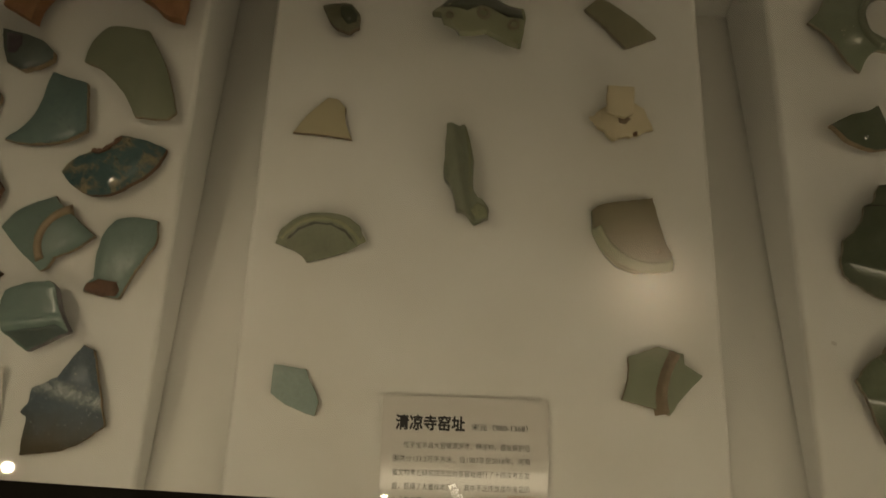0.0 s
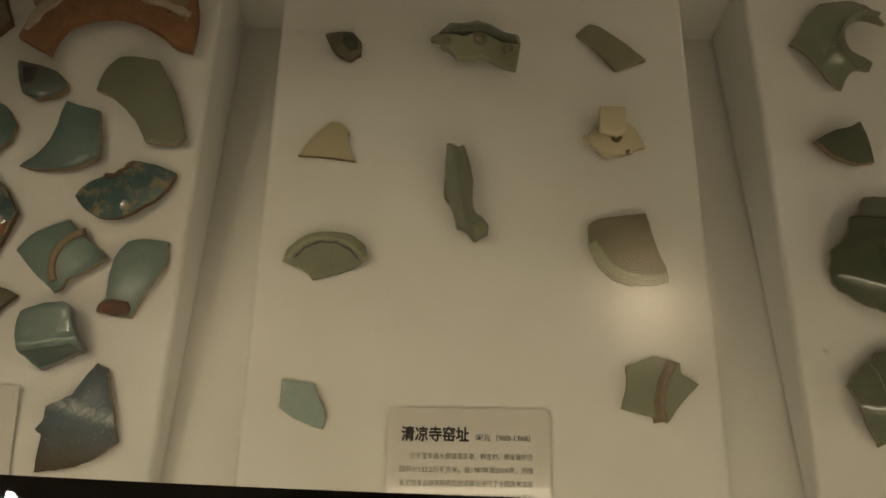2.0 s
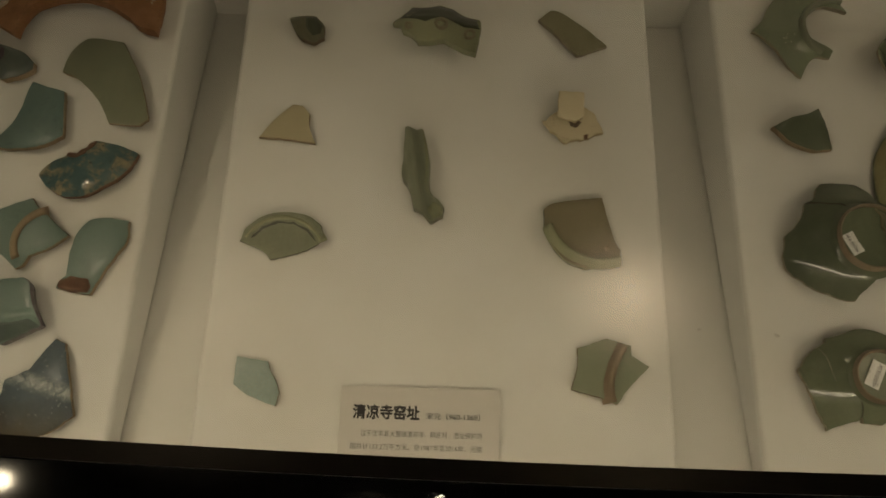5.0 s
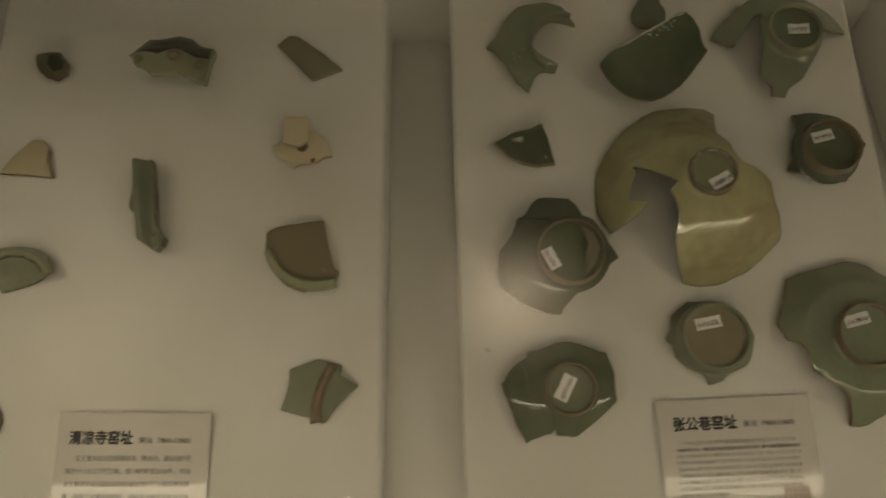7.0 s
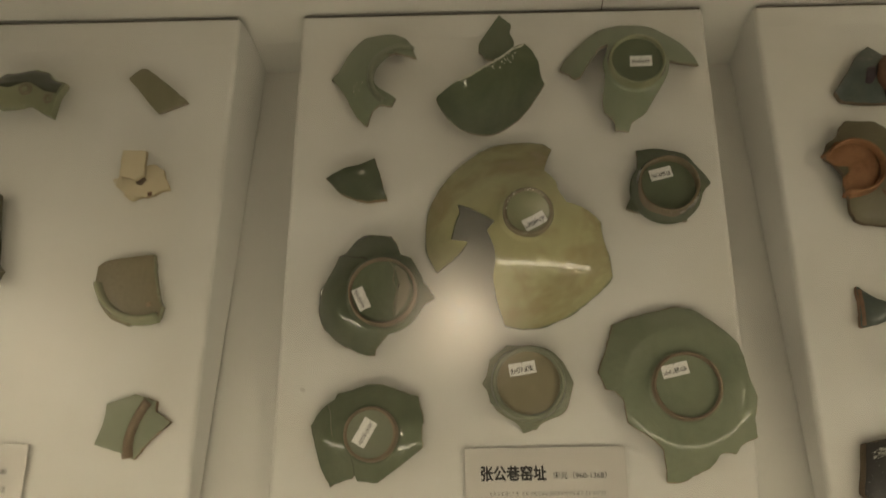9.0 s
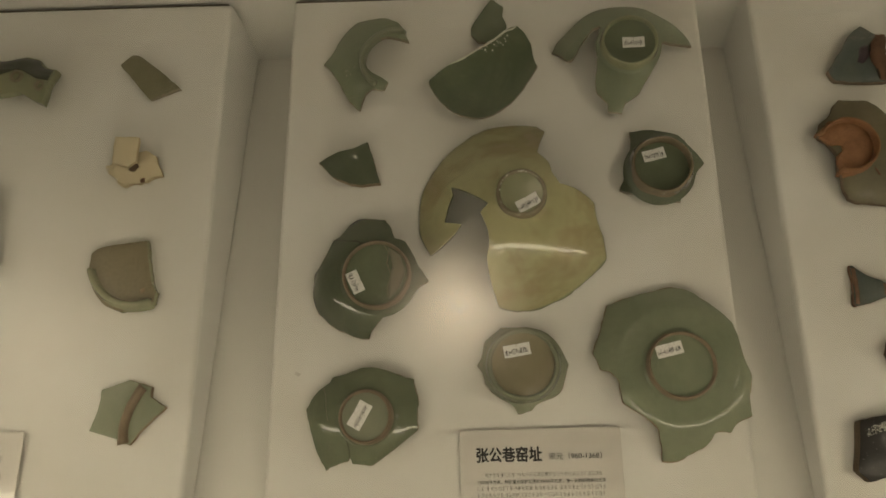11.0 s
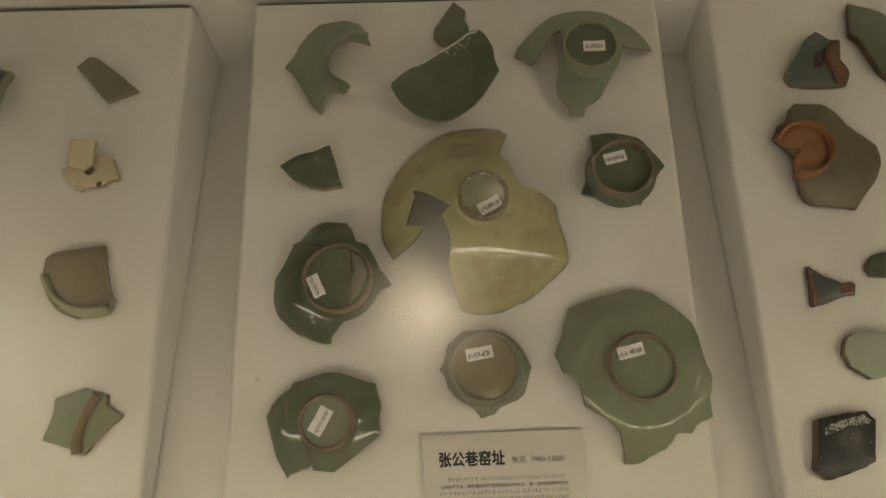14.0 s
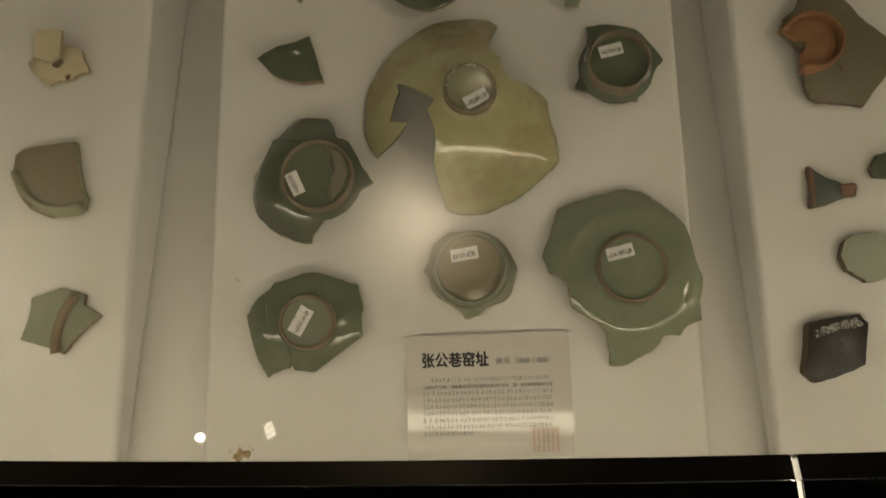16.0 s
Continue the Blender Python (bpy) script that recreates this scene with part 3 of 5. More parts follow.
def ring(made, name, cx, cy, r_out, r_in, z0, z1, mats, a0=0.0, a1=360.0, label="", taper=0.12, wobble=0.3):
    """A foot ring, whole or broken off, standing on a sherd."""
    thing, c, _ = made
    full = a1 - a0 >= 359.9
    n = max(8, round((a1 - a0) / (4.0 if r_out > 32 else 6.0)))
    rnd = random.Random(round(cx + cy))
    # section: outer wall, rounded top, inner wall
    sect = [(r_out * (1 + taper * 0.6), z0 - 0.002), (r_out, z0 + (z1 - z0) * 0.55), (r_out * 0.985, z1 - 0.0012), (r_out * 0.955, z1),
            (r_in * 1.045, z1), (r_in * 1.01, z1 - 0.0012), (r_in, z0 + (z1 - z0) * 0.4), (r_in * 0.97, z0 - 0.002)]
    bm = bmesh.new()
    rows = []
    for i in range(n if full else n + 1):
        a = radians(a0 + (a1 - a0) * i / n)
        k = 1 + wobble / 100 * (0.75 * math.sin(a * 5 + cx) + 0.25 * rnd.uniform(-1, 1))
        chip = 0.0002 * math.sin(a * 7 + cy) + rnd.uniform(-0.0002, 0.0001)
        rows.append([bm.verts.new((cx / 1000 - c[0] + math.cos(a) * r * k / 1000, cy / 1000 - c[1] + math.sin(a) * r * k / 1000, z + (chip if 1 < s < 6 else 0))) for s, (r, z) in enumerate(sect)])
    for i in range(len(rows) if full else len(rows) - 1):
        p, q = rows[i], rows[(i + 1) % len(rows)]
        for s in range(len(sect) - 1):
            bm.faces.new((p[s], q[s], q[s + 1], p[s + 1]))
    if not full:
        bm.faces.new(rows[0]), bm.faces.new(rows[-1][::-1])
    bmesh.ops.recalc_face_normals(bm, faces=bm.faces)
    return part(name, bm, mats, thing, label, smooth=True)


def disc(made, name, cx, cy, r, z, mats, label="", dish=0.0008):
    """The glazed base inside a foot ring."""
    thing, c, _ = made
    bm = bmesh.new()
    rows = []
    for k in range(5):
        rr = r * (k + 1) / 5
        rows.append([bm.verts.new((cx / 1000 - c[0] + math.cos(a * math.tau / 36) * rr / 1000, cy / 1000 - c[1] + math.sin(a * math.tau / 36) * rr / 1000, z + dish * (k / 4) ** 2)) for a in range(36)])
    mid = bm.verts.new((cx / 1000 - c[0], cy / 1000 - c[1], z))
    for a in range(36):
        b = (a + 1) % 36
        bm.faces.new((mid, rows[0][a], rows[0][b]))
        for k in range(4):
            bm.faces.new((rows[k][a], rows[k + 1][a], rows[k + 1][b], rows[k][b]))
    return part(name, bm, mats, thing, label, smooth=True)


def fillet(made, cx, cy, r, wide, high, mats, a0=0.0, a1=360.0):
    """The glazed curve where a sherd's wall runs up into its foot ring."""
    thing, c, height = made
    n = 60
    bm = bmesh.new()
    rows = []
    for i in range(n):
        a = radians(a0 + (a1 - a0) * i / n)
        row = []
        for k in range(6):
            d = r - 0.6 + wide * (1 - k / 5) ** 1.0
            x, y = cx + math.cos(a) * d, cy + math.sin(a) * d
            row.append(bm.verts.new((x / 1000 - c[0], y / 1000 - c[1], height(x, y) - 0.0004 + (high + 0.0004) * (k / 5) ** 2.2)))
        rows.append(row)
    for i in range(n):
        p, q = rows[i], rows[(i + 1) % n]
        for k in range(5):
            bm.faces.new((p[k], q[k], q[k + 1], p[k + 1]))
    bmesh.ops.recalc_face_normals(bm, faces=bm.faces)
    return part("foot_curve", bm, mats, thing, smooth=True)


def sticker(made, cx, cy, z, turn, w=20, h=10.5, seed=1):
    """A paper inventory sticker with a handwritten line that cannot be read."""
    thing, c, _ = made
    rnd = random.Random(seed)
    off = Matrix.Translation((cx / 1000 - c[0], cy / 1000 - c[1], z + 0.0008)) @ pose(0, 0, 0, 0, 0, turn)
    bm = bmesh.new()
    ww, hh = w / 2000, h / 2000
    rim = [(-ww, -hh), (-ww * 0.2, -hh * 1.04), (ww, -hh), (ww * 0.98, 0.0), (ww, hh), (0.08 * ww, hh), (0.02 * ww, hh * 0.72), (-0.05 * ww, hh), (-ww, hh)]
    lowv = [bm.verts.new((x, y, 0)) for x, y in rim]
    high = [bm.verts.new((x, y, 0.0003 + 0.0004 * (abs(x) / ww) ** 3)) for x, y in rim]
    bm.faces.new(high), bm.faces.new(lowv[::-1])
    for i in range(len(rim)):
        j = (i + 1) % len(rim)
        bm.faces.new((lowv[i], lowv[j], high[j], high[i]))
    paper = part("inventory_sticker", bm, PAPER, thing, "small white paper inventory sticker")
    paper.matrix_basis = off
    bm = bmesh.new()
    x = -ww * 0.86
    while x < ww * 0.82:
        hgt, lean, thin = rnd.uniform(0.0011, 0.0026), rnd.uniform(-0.0009, 0.0012), rnd.uniform(0.00018, 0.00032)
        y = -hh * 0.22 + rnd.uniform(-0.0006, 0.0006)
        q = [(x - thin, y - hgt), (x + thin, y - hgt), (x + lean + thin, y + hgt), (x + lean - thin, y + hgt)]
        bm.faces.new([bm.verts.new((px, py, 0.0009)) for px, py in q])
        if rnd.random() < 0.4:
            y += rnd.uniform(-0.7, 0.7) * hgt
            q = [(x - 0.0009, y + lean * 0.5 - thin), (x + 0.0011, y), (x + 0.0011, y + 2 * thin), (x - 0.0009, y + lean * 0.5 + thin)]
            bm.faces.new([bm.verts.new((px, py, 0.00092)) for px, py in q])
        x += rnd.uniform(0.0009, 0.0017)
    part("writing", bm, INK, paper, "faint handwritten marks")


def patch(made, name, outline, z_up, mats, label, thick=0.0012, level=None):
    """A crust, spill, raw patch or painted shade lying on a sherd's face."""
    thing, c, height = made
    if level is not None:
        def height(x, y):
            return level
    bm = bmesh.new()
    rnd = random.Random(len(outline) + outline[0][0])
    pts = []
    n = len(outline)
    for i in range(n):
        (x0, y0), (x1, y1) = outline[i], outline[(i + 1) % n]
        for k in range(3):
            t = k / 3
            pts.append((x0 + (x1 - x0) * t + rnd.uniform(-0.5, 0.5), y0 + (y1 - y0) * t + rnd.uniform(-0.5, 0.5)))
    mx, my = sum(p[0] for p in pts) / len(pts), sum(p[1] for p in pts) / len(pts)
    rings = []
    for s, lift in ((1.0, -0.0006), (0.93, thick * 0.8), (0.6, thick), (0.3, thick)):
        rings.append([bm.verts.new(((mx + (x - mx) * s) / 1000 - c[0], (my + (y - my) * s) / 1000 - c[1],
                                    height(mx + (x - mx) * s, my + (y - my) * s) + z_up + lift)) for x, y in pts])
    top = bm.verts.new((mx / 1000 - c[0], my / 1000 - c[1], height(mx, my) + z_up + thick))
    k = len(pts)
    for i in range(k):
        j = (i + 1) % k
        for a, b in zip(rings, rings[1:]):
            bm.faces.new((a[i], a[j], b[j], b[i]))
        bm.faces.new((rings[-1][i], rings[-1][j], top))
    bmesh.ops.recalc_face_normals(bm, faces=bm.faces)
    return part(name, bm, mats, thing, label, smooth=True)


def strip(made, name, line, width, mats, label, thick=0.0005):
    """A thin crack or seam that follows a line over a sherd's face."""
    thing, c, height = made
    rnd = random.Random(round(line[0][0] * 7 + line[0][1]))
    pts = []
    for (x0, y0), (x1, y1) in zip(line, line[1:]):
        pts += [(x0 + (x1 - x0) * k / 4, y0 + (y1 - y0) * k / 4) for k in range(4)]
    pts.append(line[-1])
    bm = bmesh.new()
    rows = []
    for i, (x, y) in enumerate(pts):
        xa, ya = pts[max(0, i - 1)]
        xb, yb = pts[min(len(pts) - 1, i + 1)]
        k = math.hypot(xb - xa, yb - ya)
        nx, ny = -(yb - ya) / k, (xb - xa) / k
        w = width / 2 * rnd.uniform(0.55, 1.25) * (0.5 if i in (0, len(pts) - 1) else 1.0)
        x, y = x + nx * rnd.uniform(-0.3, 0.3), y + ny * rnd.uniform(-0.3, 0.3)
        rows.append([bm.verts.new(((x + nx * w * s) / 1000 - c[0], (y + ny * w * s) / 1000 - c[1], height(x + nx * w * s, y + ny * w * s) + up)) for s, up in ((-1.0, -0.0005), (-0.8, thick), (0.0, thick), (0.8, thick), (1.0, -0.0005))])
    for a, b in zip(rows, rows[1:]):
        for s in range(4):
            bm.faces.new((a[s], b[s], b[s + 1], a[s + 1]))
    bmesh.ops.recalc_face_normals(bm, faces=bm.faces)
    return part(name, bm, mats, thing, label)


def flecks(made, name, outline, count, size, mats, label, seed=1, level=None):
    """Many small crumbs of crust, or painted glints, scattered over part of a sherd's face."""
    thing, c, height = made
    rnd = random.Random(seed)
    poly = [(x / 1000, y / 1000) for x, y in outline]
    bm = bmesh.new()
    x0, x1, y0, y1 = min(p[0] for p in poly), max(p[0] for p in poly), min(p[1] for p in poly), max(p[1] for p in poly)
    made_n = 0
    while made_n < count:
        x, y = rnd.uniform(x0, x1), rnd.uniform(y0, y1)
        if not inside(x, y, poly):
            continue
        made_n += 1
        s = size * rnd.uniform(0.4, 1.4) / 1000
        a0, k = rnd.uniform(0, 6.28), rnd.uniform(0.5, 1.0)
        z = height(x * 1000, y * 1000) if level is None else level
        rim = []
        for i in range(6):
            a = i * math.tau / 6
            dx, dy = math.cos(a) * s * rnd.uniform(0.7, 1.2), math.sin(a) * s * k * rnd.uniform(0.7, 1.2)
            rim.append(bm.verts.new((x - c[0] + dx * math.cos(a0) - dy * math.sin(a0), y - c[1] + dx * math.sin(a0) + dy * math.cos(a0), z - 0.0003)))
        tip = bm.verts.new((x - c[0], y - c[1], z + s * 0.35))
        for i in range(6):
            bm.faces.new((rim[i], rim[(i + 1) % 6], tip))
    return part(name, bm, mats, thing, label)


# --- second board
leaf = sherd("leaf_shaped_sherd", [(-52, 471), (-40, 470), (-24, 470), (-16, 460), (-16, 448), (-26, 441), (-37, 444), (-44, 452)],
             flat(0.010, 0.009), 0.007, UMBER, BODY_DARK, "small dark brown-green leaf-shaped sherd on white cloth", "A")
patch(leaf, "dark_pool", [(-35, 468), (-24, 468), (-18, 459), (-19, 450), (-27, 447), (-34, 455)], -0.0003, UMBER_GREEN, "dark green pooled glaze", 0.0008)
wavy = sherd("moulded_sherd", [(52, 459), (61, 466), (70, 478), (78, 477), (83, 473), (97, 486), (111, 483), (123, 471), (137, 466), (138, 453), (133, 424), (124, 428), (113, 435), (102, 441), (91, 437), (77, 434), (71, 441), (62, 445), (60, 453)],
             lambda x, y, c, r: 0.020 + 0.004 * math.sin((x - 0.052) * 74 + 0.4) - 0.55 * max(0.0, y - 0.452 - 0.012 * math.sin((x - 0.06) * 45)), 0.010, SAGE, SAGE, "thick moulded sherd with scalloped edge and pale sage glaze", "A", "sage glazed scalloped edge")
# the crest slopes away from the front light: its shade is painted dark green
patch(wavy, "crest_shade", [(58, 461), (70, 477), (80, 476), (97, 485), (111, 482), (123, 470), (136, 465), (137, 449), (122, 453), (110, 464), (97, 465), (83, 456), (70, 458)], -0.0004, UMBER_GREEN, "dark green crest with its shade painted in", 0.0012)
for x, y, r in ((68, 450, 4), (99, 457, 7), (127, 445, 6)):
    ring(wavy, "pressed_boss", x, y, r, r * 0.45, wavy[2](x, y) - 0.001, wavy[2](x, y) + 0.0016, BUFF, label="raised worn oval boss")
sherd("long_sherd", [(197, 476), (209, 486), (220, 483), (243, 465), (264, 447), (250, 441), (234, 435)],
      flat(0.010, 0.003), 0.006, BUFF_GREY, BODY_GREY, "long flat grey-green glazed sherd on white cloth", "A")
sherd("triangular_sherd", [(-72, 342), (-58, 360), (-42, 376), (-32, 375), (-25, 366), (-25, 353), (-18, 336), (-40, 339)],
      flat(0.008, 0.002), 0.006, CREAM, BODY_TAN, "triangular pale cream glazed sherd with a tan edge", "A")
whorl = sherd("cream_sherd", [(199, 363), (211, 373), (238, 379), (248, 373), (256, 353), (238, 346), (220, 341), (208, 352)],
              flat(0.008, 0.004), 0.006, BISCUIT, BODY_CREAM, "unglazed cream sherd with brown pitting", "A", rugged=1.3)
flecks(whorl, "clay_crumb", [(201, 364), (211, 372), (220, 374), (214, 356), (220, 343), (236, 348), (254, 353), (238, 347), (220, 342), (209, 352)], 46, 1.3, BODY_CREAM, "crumbling cream clay", 23)
flecks(whorl, "frayed_edge", [(198, 362), (206, 369), (211, 360), (206, 353), (214, 346), (222, 344), (221, 340), (207, 351)], 60, 1.8, BISCUIT, "frayed crumbling edge", 33)
flecks(whorl, "brown_pit", [(203, 362), (214, 371), (246, 371), (253, 354), (222, 344)], 14, 0.7, BODY_RUST, "brown pits", 24)
square = sherd("square_sherd", [(212, 388), (236, 387), (235, 363), (227, 358), (211, 363)],
               lambda x, y, c, r: 0.006 + (y - 0.356) * 0.10, 0.005, BISCUIT, BODY_CREAM, "small square cream sherd leaning on the pitted one", "A", lift=0.014)
# one dark patch paints both the hole and the shade below the square
patch(whorl, "dark_hole", [(222, 362), (231, 366), (235, 361), (230, 355), (224, 357)], -0.0006, BODY_DARK, "dark hole with the shade under the square sherd painted in", 0.0008)
patch(whorl, "brown_spot", [(236, 349), (241, 350), (240, 346), (236, 345)], -0.0006, BODY_RUST, "brown pit", 0.0008)
spout = sherd("ridged_sherd", [(67, 347), (83, 349), (91, 315), (92, 287), (105, 268), (104, 260), (93, 258), (84, 264), (77, 269), (72, 290), (65, 303), (66, 321)],
              lambda x, y, c, r: 0.014 + 0.006 * math.sin((x - 0.0005 * 0 - 0.060 + (y - 0.26) * 0.16) * 330), 0.013, GREY_GREEN, UMBER, "tall ridged grey-green handle sherd on white cloth", "A", "dark glazed edge")
patch(spout, "pale_knob", [(88, 270), (95, 276), (102, 268), (103, 261), (95, 260)], -0.0004, SAGE, "pale knob", 0.003)
strip(spout, "pale_ridge", [(84, 346), (88, 320), (88, 295), (91, 278)], 3.0, SAGE, "pale ridge", 0.0008)
dish = sherd("rim_sherd", [(-78, 236), (-73, 249), (-56, 261), (-38, 264), (-19, 261), (-6, 252), (-4, 244), (-8, 235), (-28, 228), (-52, 222), (-60, 230)],
             lambda x, y, c, r: 0.005 + 0.016 * min(1.0, max(0.0, (math.hypot(x + 0.040, (y - 0.222) * 0.98) - 0.012) / 0.031)) ** 2.2 - 0.006 * max(0.0, (math.hypot(x + 0.040, y - 0.222) - 0.036) / 0.008), 0.005, OLIVE_DULL, UMBER,
             "curved dish rim sherd with sage green glaze", "A", "green glazed outer edge")
ring(dish, "rim_bead", -40, 222, 40.5, 35.0, dish[2](-40, 256) - 0.001, dish[2](-40, 256) + 0.0022, SAGE, 24, 152, "raised bead along the rim")
strip(dish, "dark_rim_line", [(-40 + 33.5 * math.cos(radians(a)), 222 + 33.5 * math.sin(radians(a))) for a in (28, 50, 75, 100, 125, 148)], 2.2, UMBER_GREEN, "dark green line under the rim", 0.0005)
base_a = sherd("base_sherd", [(197, 274), (208, 280), (251, 286), (255, 266), (262, 241), (266, 236), (264, 224), (234, 217), (218, 223), (205, 237), (198, 254)],
               flat(0.010, 0.001), 0.009, BUFF, SAGE, "vessel base sherd with buff interior and pale green foot", "A", "pale green glazed side")
ring(base_a, "foot_ring", 246, 270, 49.5, 44, 0.009, 0.0175, SAGE, 196, 292, "pale green curved foot ring")
patch(base_a, "brown_spot", [(250, 238), (255, 240), (256, 236), (252, 234)], -0.0004, BODY_TAN, "small tan chip", 0.0014)
five = sherd("five_sided_sherd", [(224, 146), (250, 155), (271, 149), (271, 140), (286, 131), (268, 113), (256, 98), (237, 105), (217, 110), (223, 127)],
             domed(252, 126, 0.001, 40), 0.006, JADE_MATTE, BODY_TAN, "five-sided pale green sherd crossed by a foot ridge", "A")
ring(five, "foot_ridge", 312, 112, 64, 57.5, 0.006, 0.0125, RING_TAN, 143, 192, "curved tan unglazed foot ridge", wobble=1.6)
sherd("pale_blue_sherd", [(-73, 134), (-46, 130), (-42, 120), (-37, 112), (-34, 103), (-37, 92), (-59, 100), (-74, 110)],
      flat(0.006, 0.001), 0.0055, SKY, BODY_GREY, "small pale blue glazed sherd on white cloth", "A")

# --- third board
arc = sherd("crescent_sherd", [(411, 468), (420, 477), (430, 496), (444, 511), (470, 512), (487, 505), (499, 480), (481, 486), (466, 485), (456, 479), (453, 468), (460, 452), (480, 437), (476, 430), (464, 432), (457, 427), (451, 413), (439, 425), (431, 441), (421, 457)],
            domed(484, 462, 0.020, 75), 0.005, JADE, BODY_GREY, "crescent-shaped green celadon bowl sherd with part of its foot", "B")
ring(arc, "foot_ring", 484, 462, 33, 28, arc[2](455, 480) - 0.003, arc[2](455, 480) + 0.005, GREY_GREEN, 70, 240, "broken grey-green foot ring", wobble=1.0)
# bright flecks painted where lamps glint on the glaze
flecks(arc, "chip_and_glint", [(432, 455), (447, 462), (450, 446), (440, 440)], 12, 0.9, CHIP_GLINT, "bright flecks painted as lamp glints", 31)
bowl = sherd("bowl_sherd", [(520, 432), (523, 439), (530, 448), (541, 458), (553, 465), (565, 472), (573, 475), (592, 482), (604, 482), (609, 477), (615, 467), (618, 454), (622, 442), (615, 433), (603, 419), (590, 408), (576, 400), (563, 398), (550, 401), (537, 409), (527, 419)],
             hollow(568, 436, 0.026, 52, 0.012, 2.0), 0.005, BOWL_GREEN, BODY_GREY,
             "deep dark green celadon bowl sherd lying hollow side up", "B", "grey-green broken edge")
# pale break and chips; the highlight along the top edge is painted in
strip(bowl, "chipped_edge", [(539, 456.5), (553, 464), (565, 470.8), (573, 474), (592, 480.8), (603, 481)], 1.5, CHIP_GLINT, "pale break along the top with its glint painted in", 0.0007)
flecks(bowl, "chip_and_glint", [(565, 472), (573, 475), (592, 482), (599, 480), (595, 474), (587, 470), (574, 468), (564, 468)], 26, 1.1, CHIP_GLINT, "pale chips and painted glints on the break", 3)
sherd("upright_sherd", [(579, 536), (591, 524), (590, 512), (594, 503), (592, 490), (577, 483), (566, 484), (559, 492), (559, 501), (565, 512)],
      lambda x, y, c, r: 0.010 + (0.534 - y) * 0.10, 0.005, GREEN, BODY_GREY, "pointed green celadon sherd joined to the bowl", "B")
cup = sherd("cup_sherd", [(638, 472), (643, 481), (654, 491), (668, 503), (682, 509), (702, 510), (723, 507), (740, 498), (754, 490), (765, 479), (769, 471), (752, 467), (738, 466), (735, 452), (729, 440), (720, 425), (714, 416), (703, 410), (700, 402), (688, 404), (687, 411), (677, 421), (676, 431), (678, 447), (680, 465), (682, 486), (675, 484), (666, 472), (657, 457), (652, 456), (644, 466)],
            domed(706, 462, 0.026, 66), 0.005, JADE, BODY_GREY, "pale celadon bowl base with broken crescent rim", "B")
zc = cup[2](706, 462)
ring(cup, "foot_ring", 707, 462, 26, 22.8, zc - 0.006, zc + 0.007, SAGE, label="pale glazed foot ring")
fillet(cup, 707, 462, 26, 5, 0.004, JADE)
strip(cup, "brown_chip", [(688, 478), (693, 482), (699, 485)], 1.6, BODY_TAN, "brown chipped glaze beside the foot", 0.0006)
disc(cup, "glazed_base", 707, 462, 23.2, zc + 0.0014, GREEN, "green glazed base")
sticker(cup, 710.4, 461, zc + 0.0018, 0, seed=2)
sherd("dark_green_sherd", [(415, 358), (433, 367), (449, 371), (461, 378), (468, 357), (473, 339), (453, 336), (432, 342)],
      lambda x, y, c, r: 0.013 + (0.46 - x) * 0.10 + (y - 0.36) * 0.05 - 6 * ((x - 0.447) ** 2 + (y - 0.362) ** 2), 0.008, DARK_GREEN, BODY_TAN, "small dark green fan-shaped celadon sherd", "B", "tan edge")
foot = sherd("bowl_base_sherd", [(440, 282), (446, 292), (454, 302), (481, 298), (488, 288), (492, 278), (501, 275), (506, 268), (511, 256), (523, 240), (511, 230), (500, 218), (497, 216), (490, 214), (479, 203), (473, 197), (470, 191), (458, 192), (435, 203), (420, 217), (415, 229), (416, 250), (427, 263), (434, 280)],
             domed(477, 247, 0.036, 68, power=3.0), 0.005, DARK_GREEN, BODY_GREY, "dark green celadon bowl base mended with grey filler", "B")
zf = foot[2](474, 246)
ring(foot, "foot_ring", 478.5, 243, 30, 27.4, zf - 0.006, zf + 0.006, RING_TAN, label="tan unglazed foot ring")
fillet(foot, 478.5, 243, 30, 7, 0.004, DARK_GREEN)
disc(foot, "glazed_base", 478.5, 243, 27, zf + 0.0012, GREEN, "green glazed base")
patch(foot, "filler_patch", [(488, 268), (499, 261), (504, 246), (500, 231), (490, 219), (490, 236), (493, 252)], 0.0, FILLER, "grey-brown repair filler", 0.0022, level=zf + 0.001)
strip(foot, "crack", [(433, 280), (440, 279), (450, 276), (459, 275), (467, 270)], 1.3, INK_BROWN, "dark open crack")
strip(foot, "filler_seam", [(490, 220), (489, 230), (492, 243), (488, 252), (489, 262), (484, 270)], 1.0, BASE_GLOSS, "pale seam beside the filler", 0.0045)
sticker(foot, 460.5, 236, zf + 0.0018, -64, seed=3)
plate = sherd("dish_sherd", [(522, 268), (513, 287), (511, 306), (514, 330), (524, 349), (538, 367), (556, 381), (575, 391), (599, 393), (620, 391), (628, 384), (622, 365), (620, 354), (630, 342), (631, 334), (638, 322), (651, 320), (663, 314), (669, 309), (670, 297), (676, 281), (680, 264), (670, 252), (658, 241), (638, 227), (615, 218), (597, 217), (584, 220), (578, 238), (574, 258), (576, 266), (576, 278), (572, 290), (569, 296), (576, 303), (563, 313), (550, 322), (542, 326), (544, 317), (540, 309), (536, 294), (552, 289), (546, 282), (536, 275)],
              domed(602, 308, 0.062, 101, power=1.5), 0.0045, OLIVE, OLIVE_DULL, "large yellow-olive celadon dish mended from two sherds with a gap", "B", "thin olive edge", rugged=0.15, fine=5.0)
zp = plate[2](608, 315)
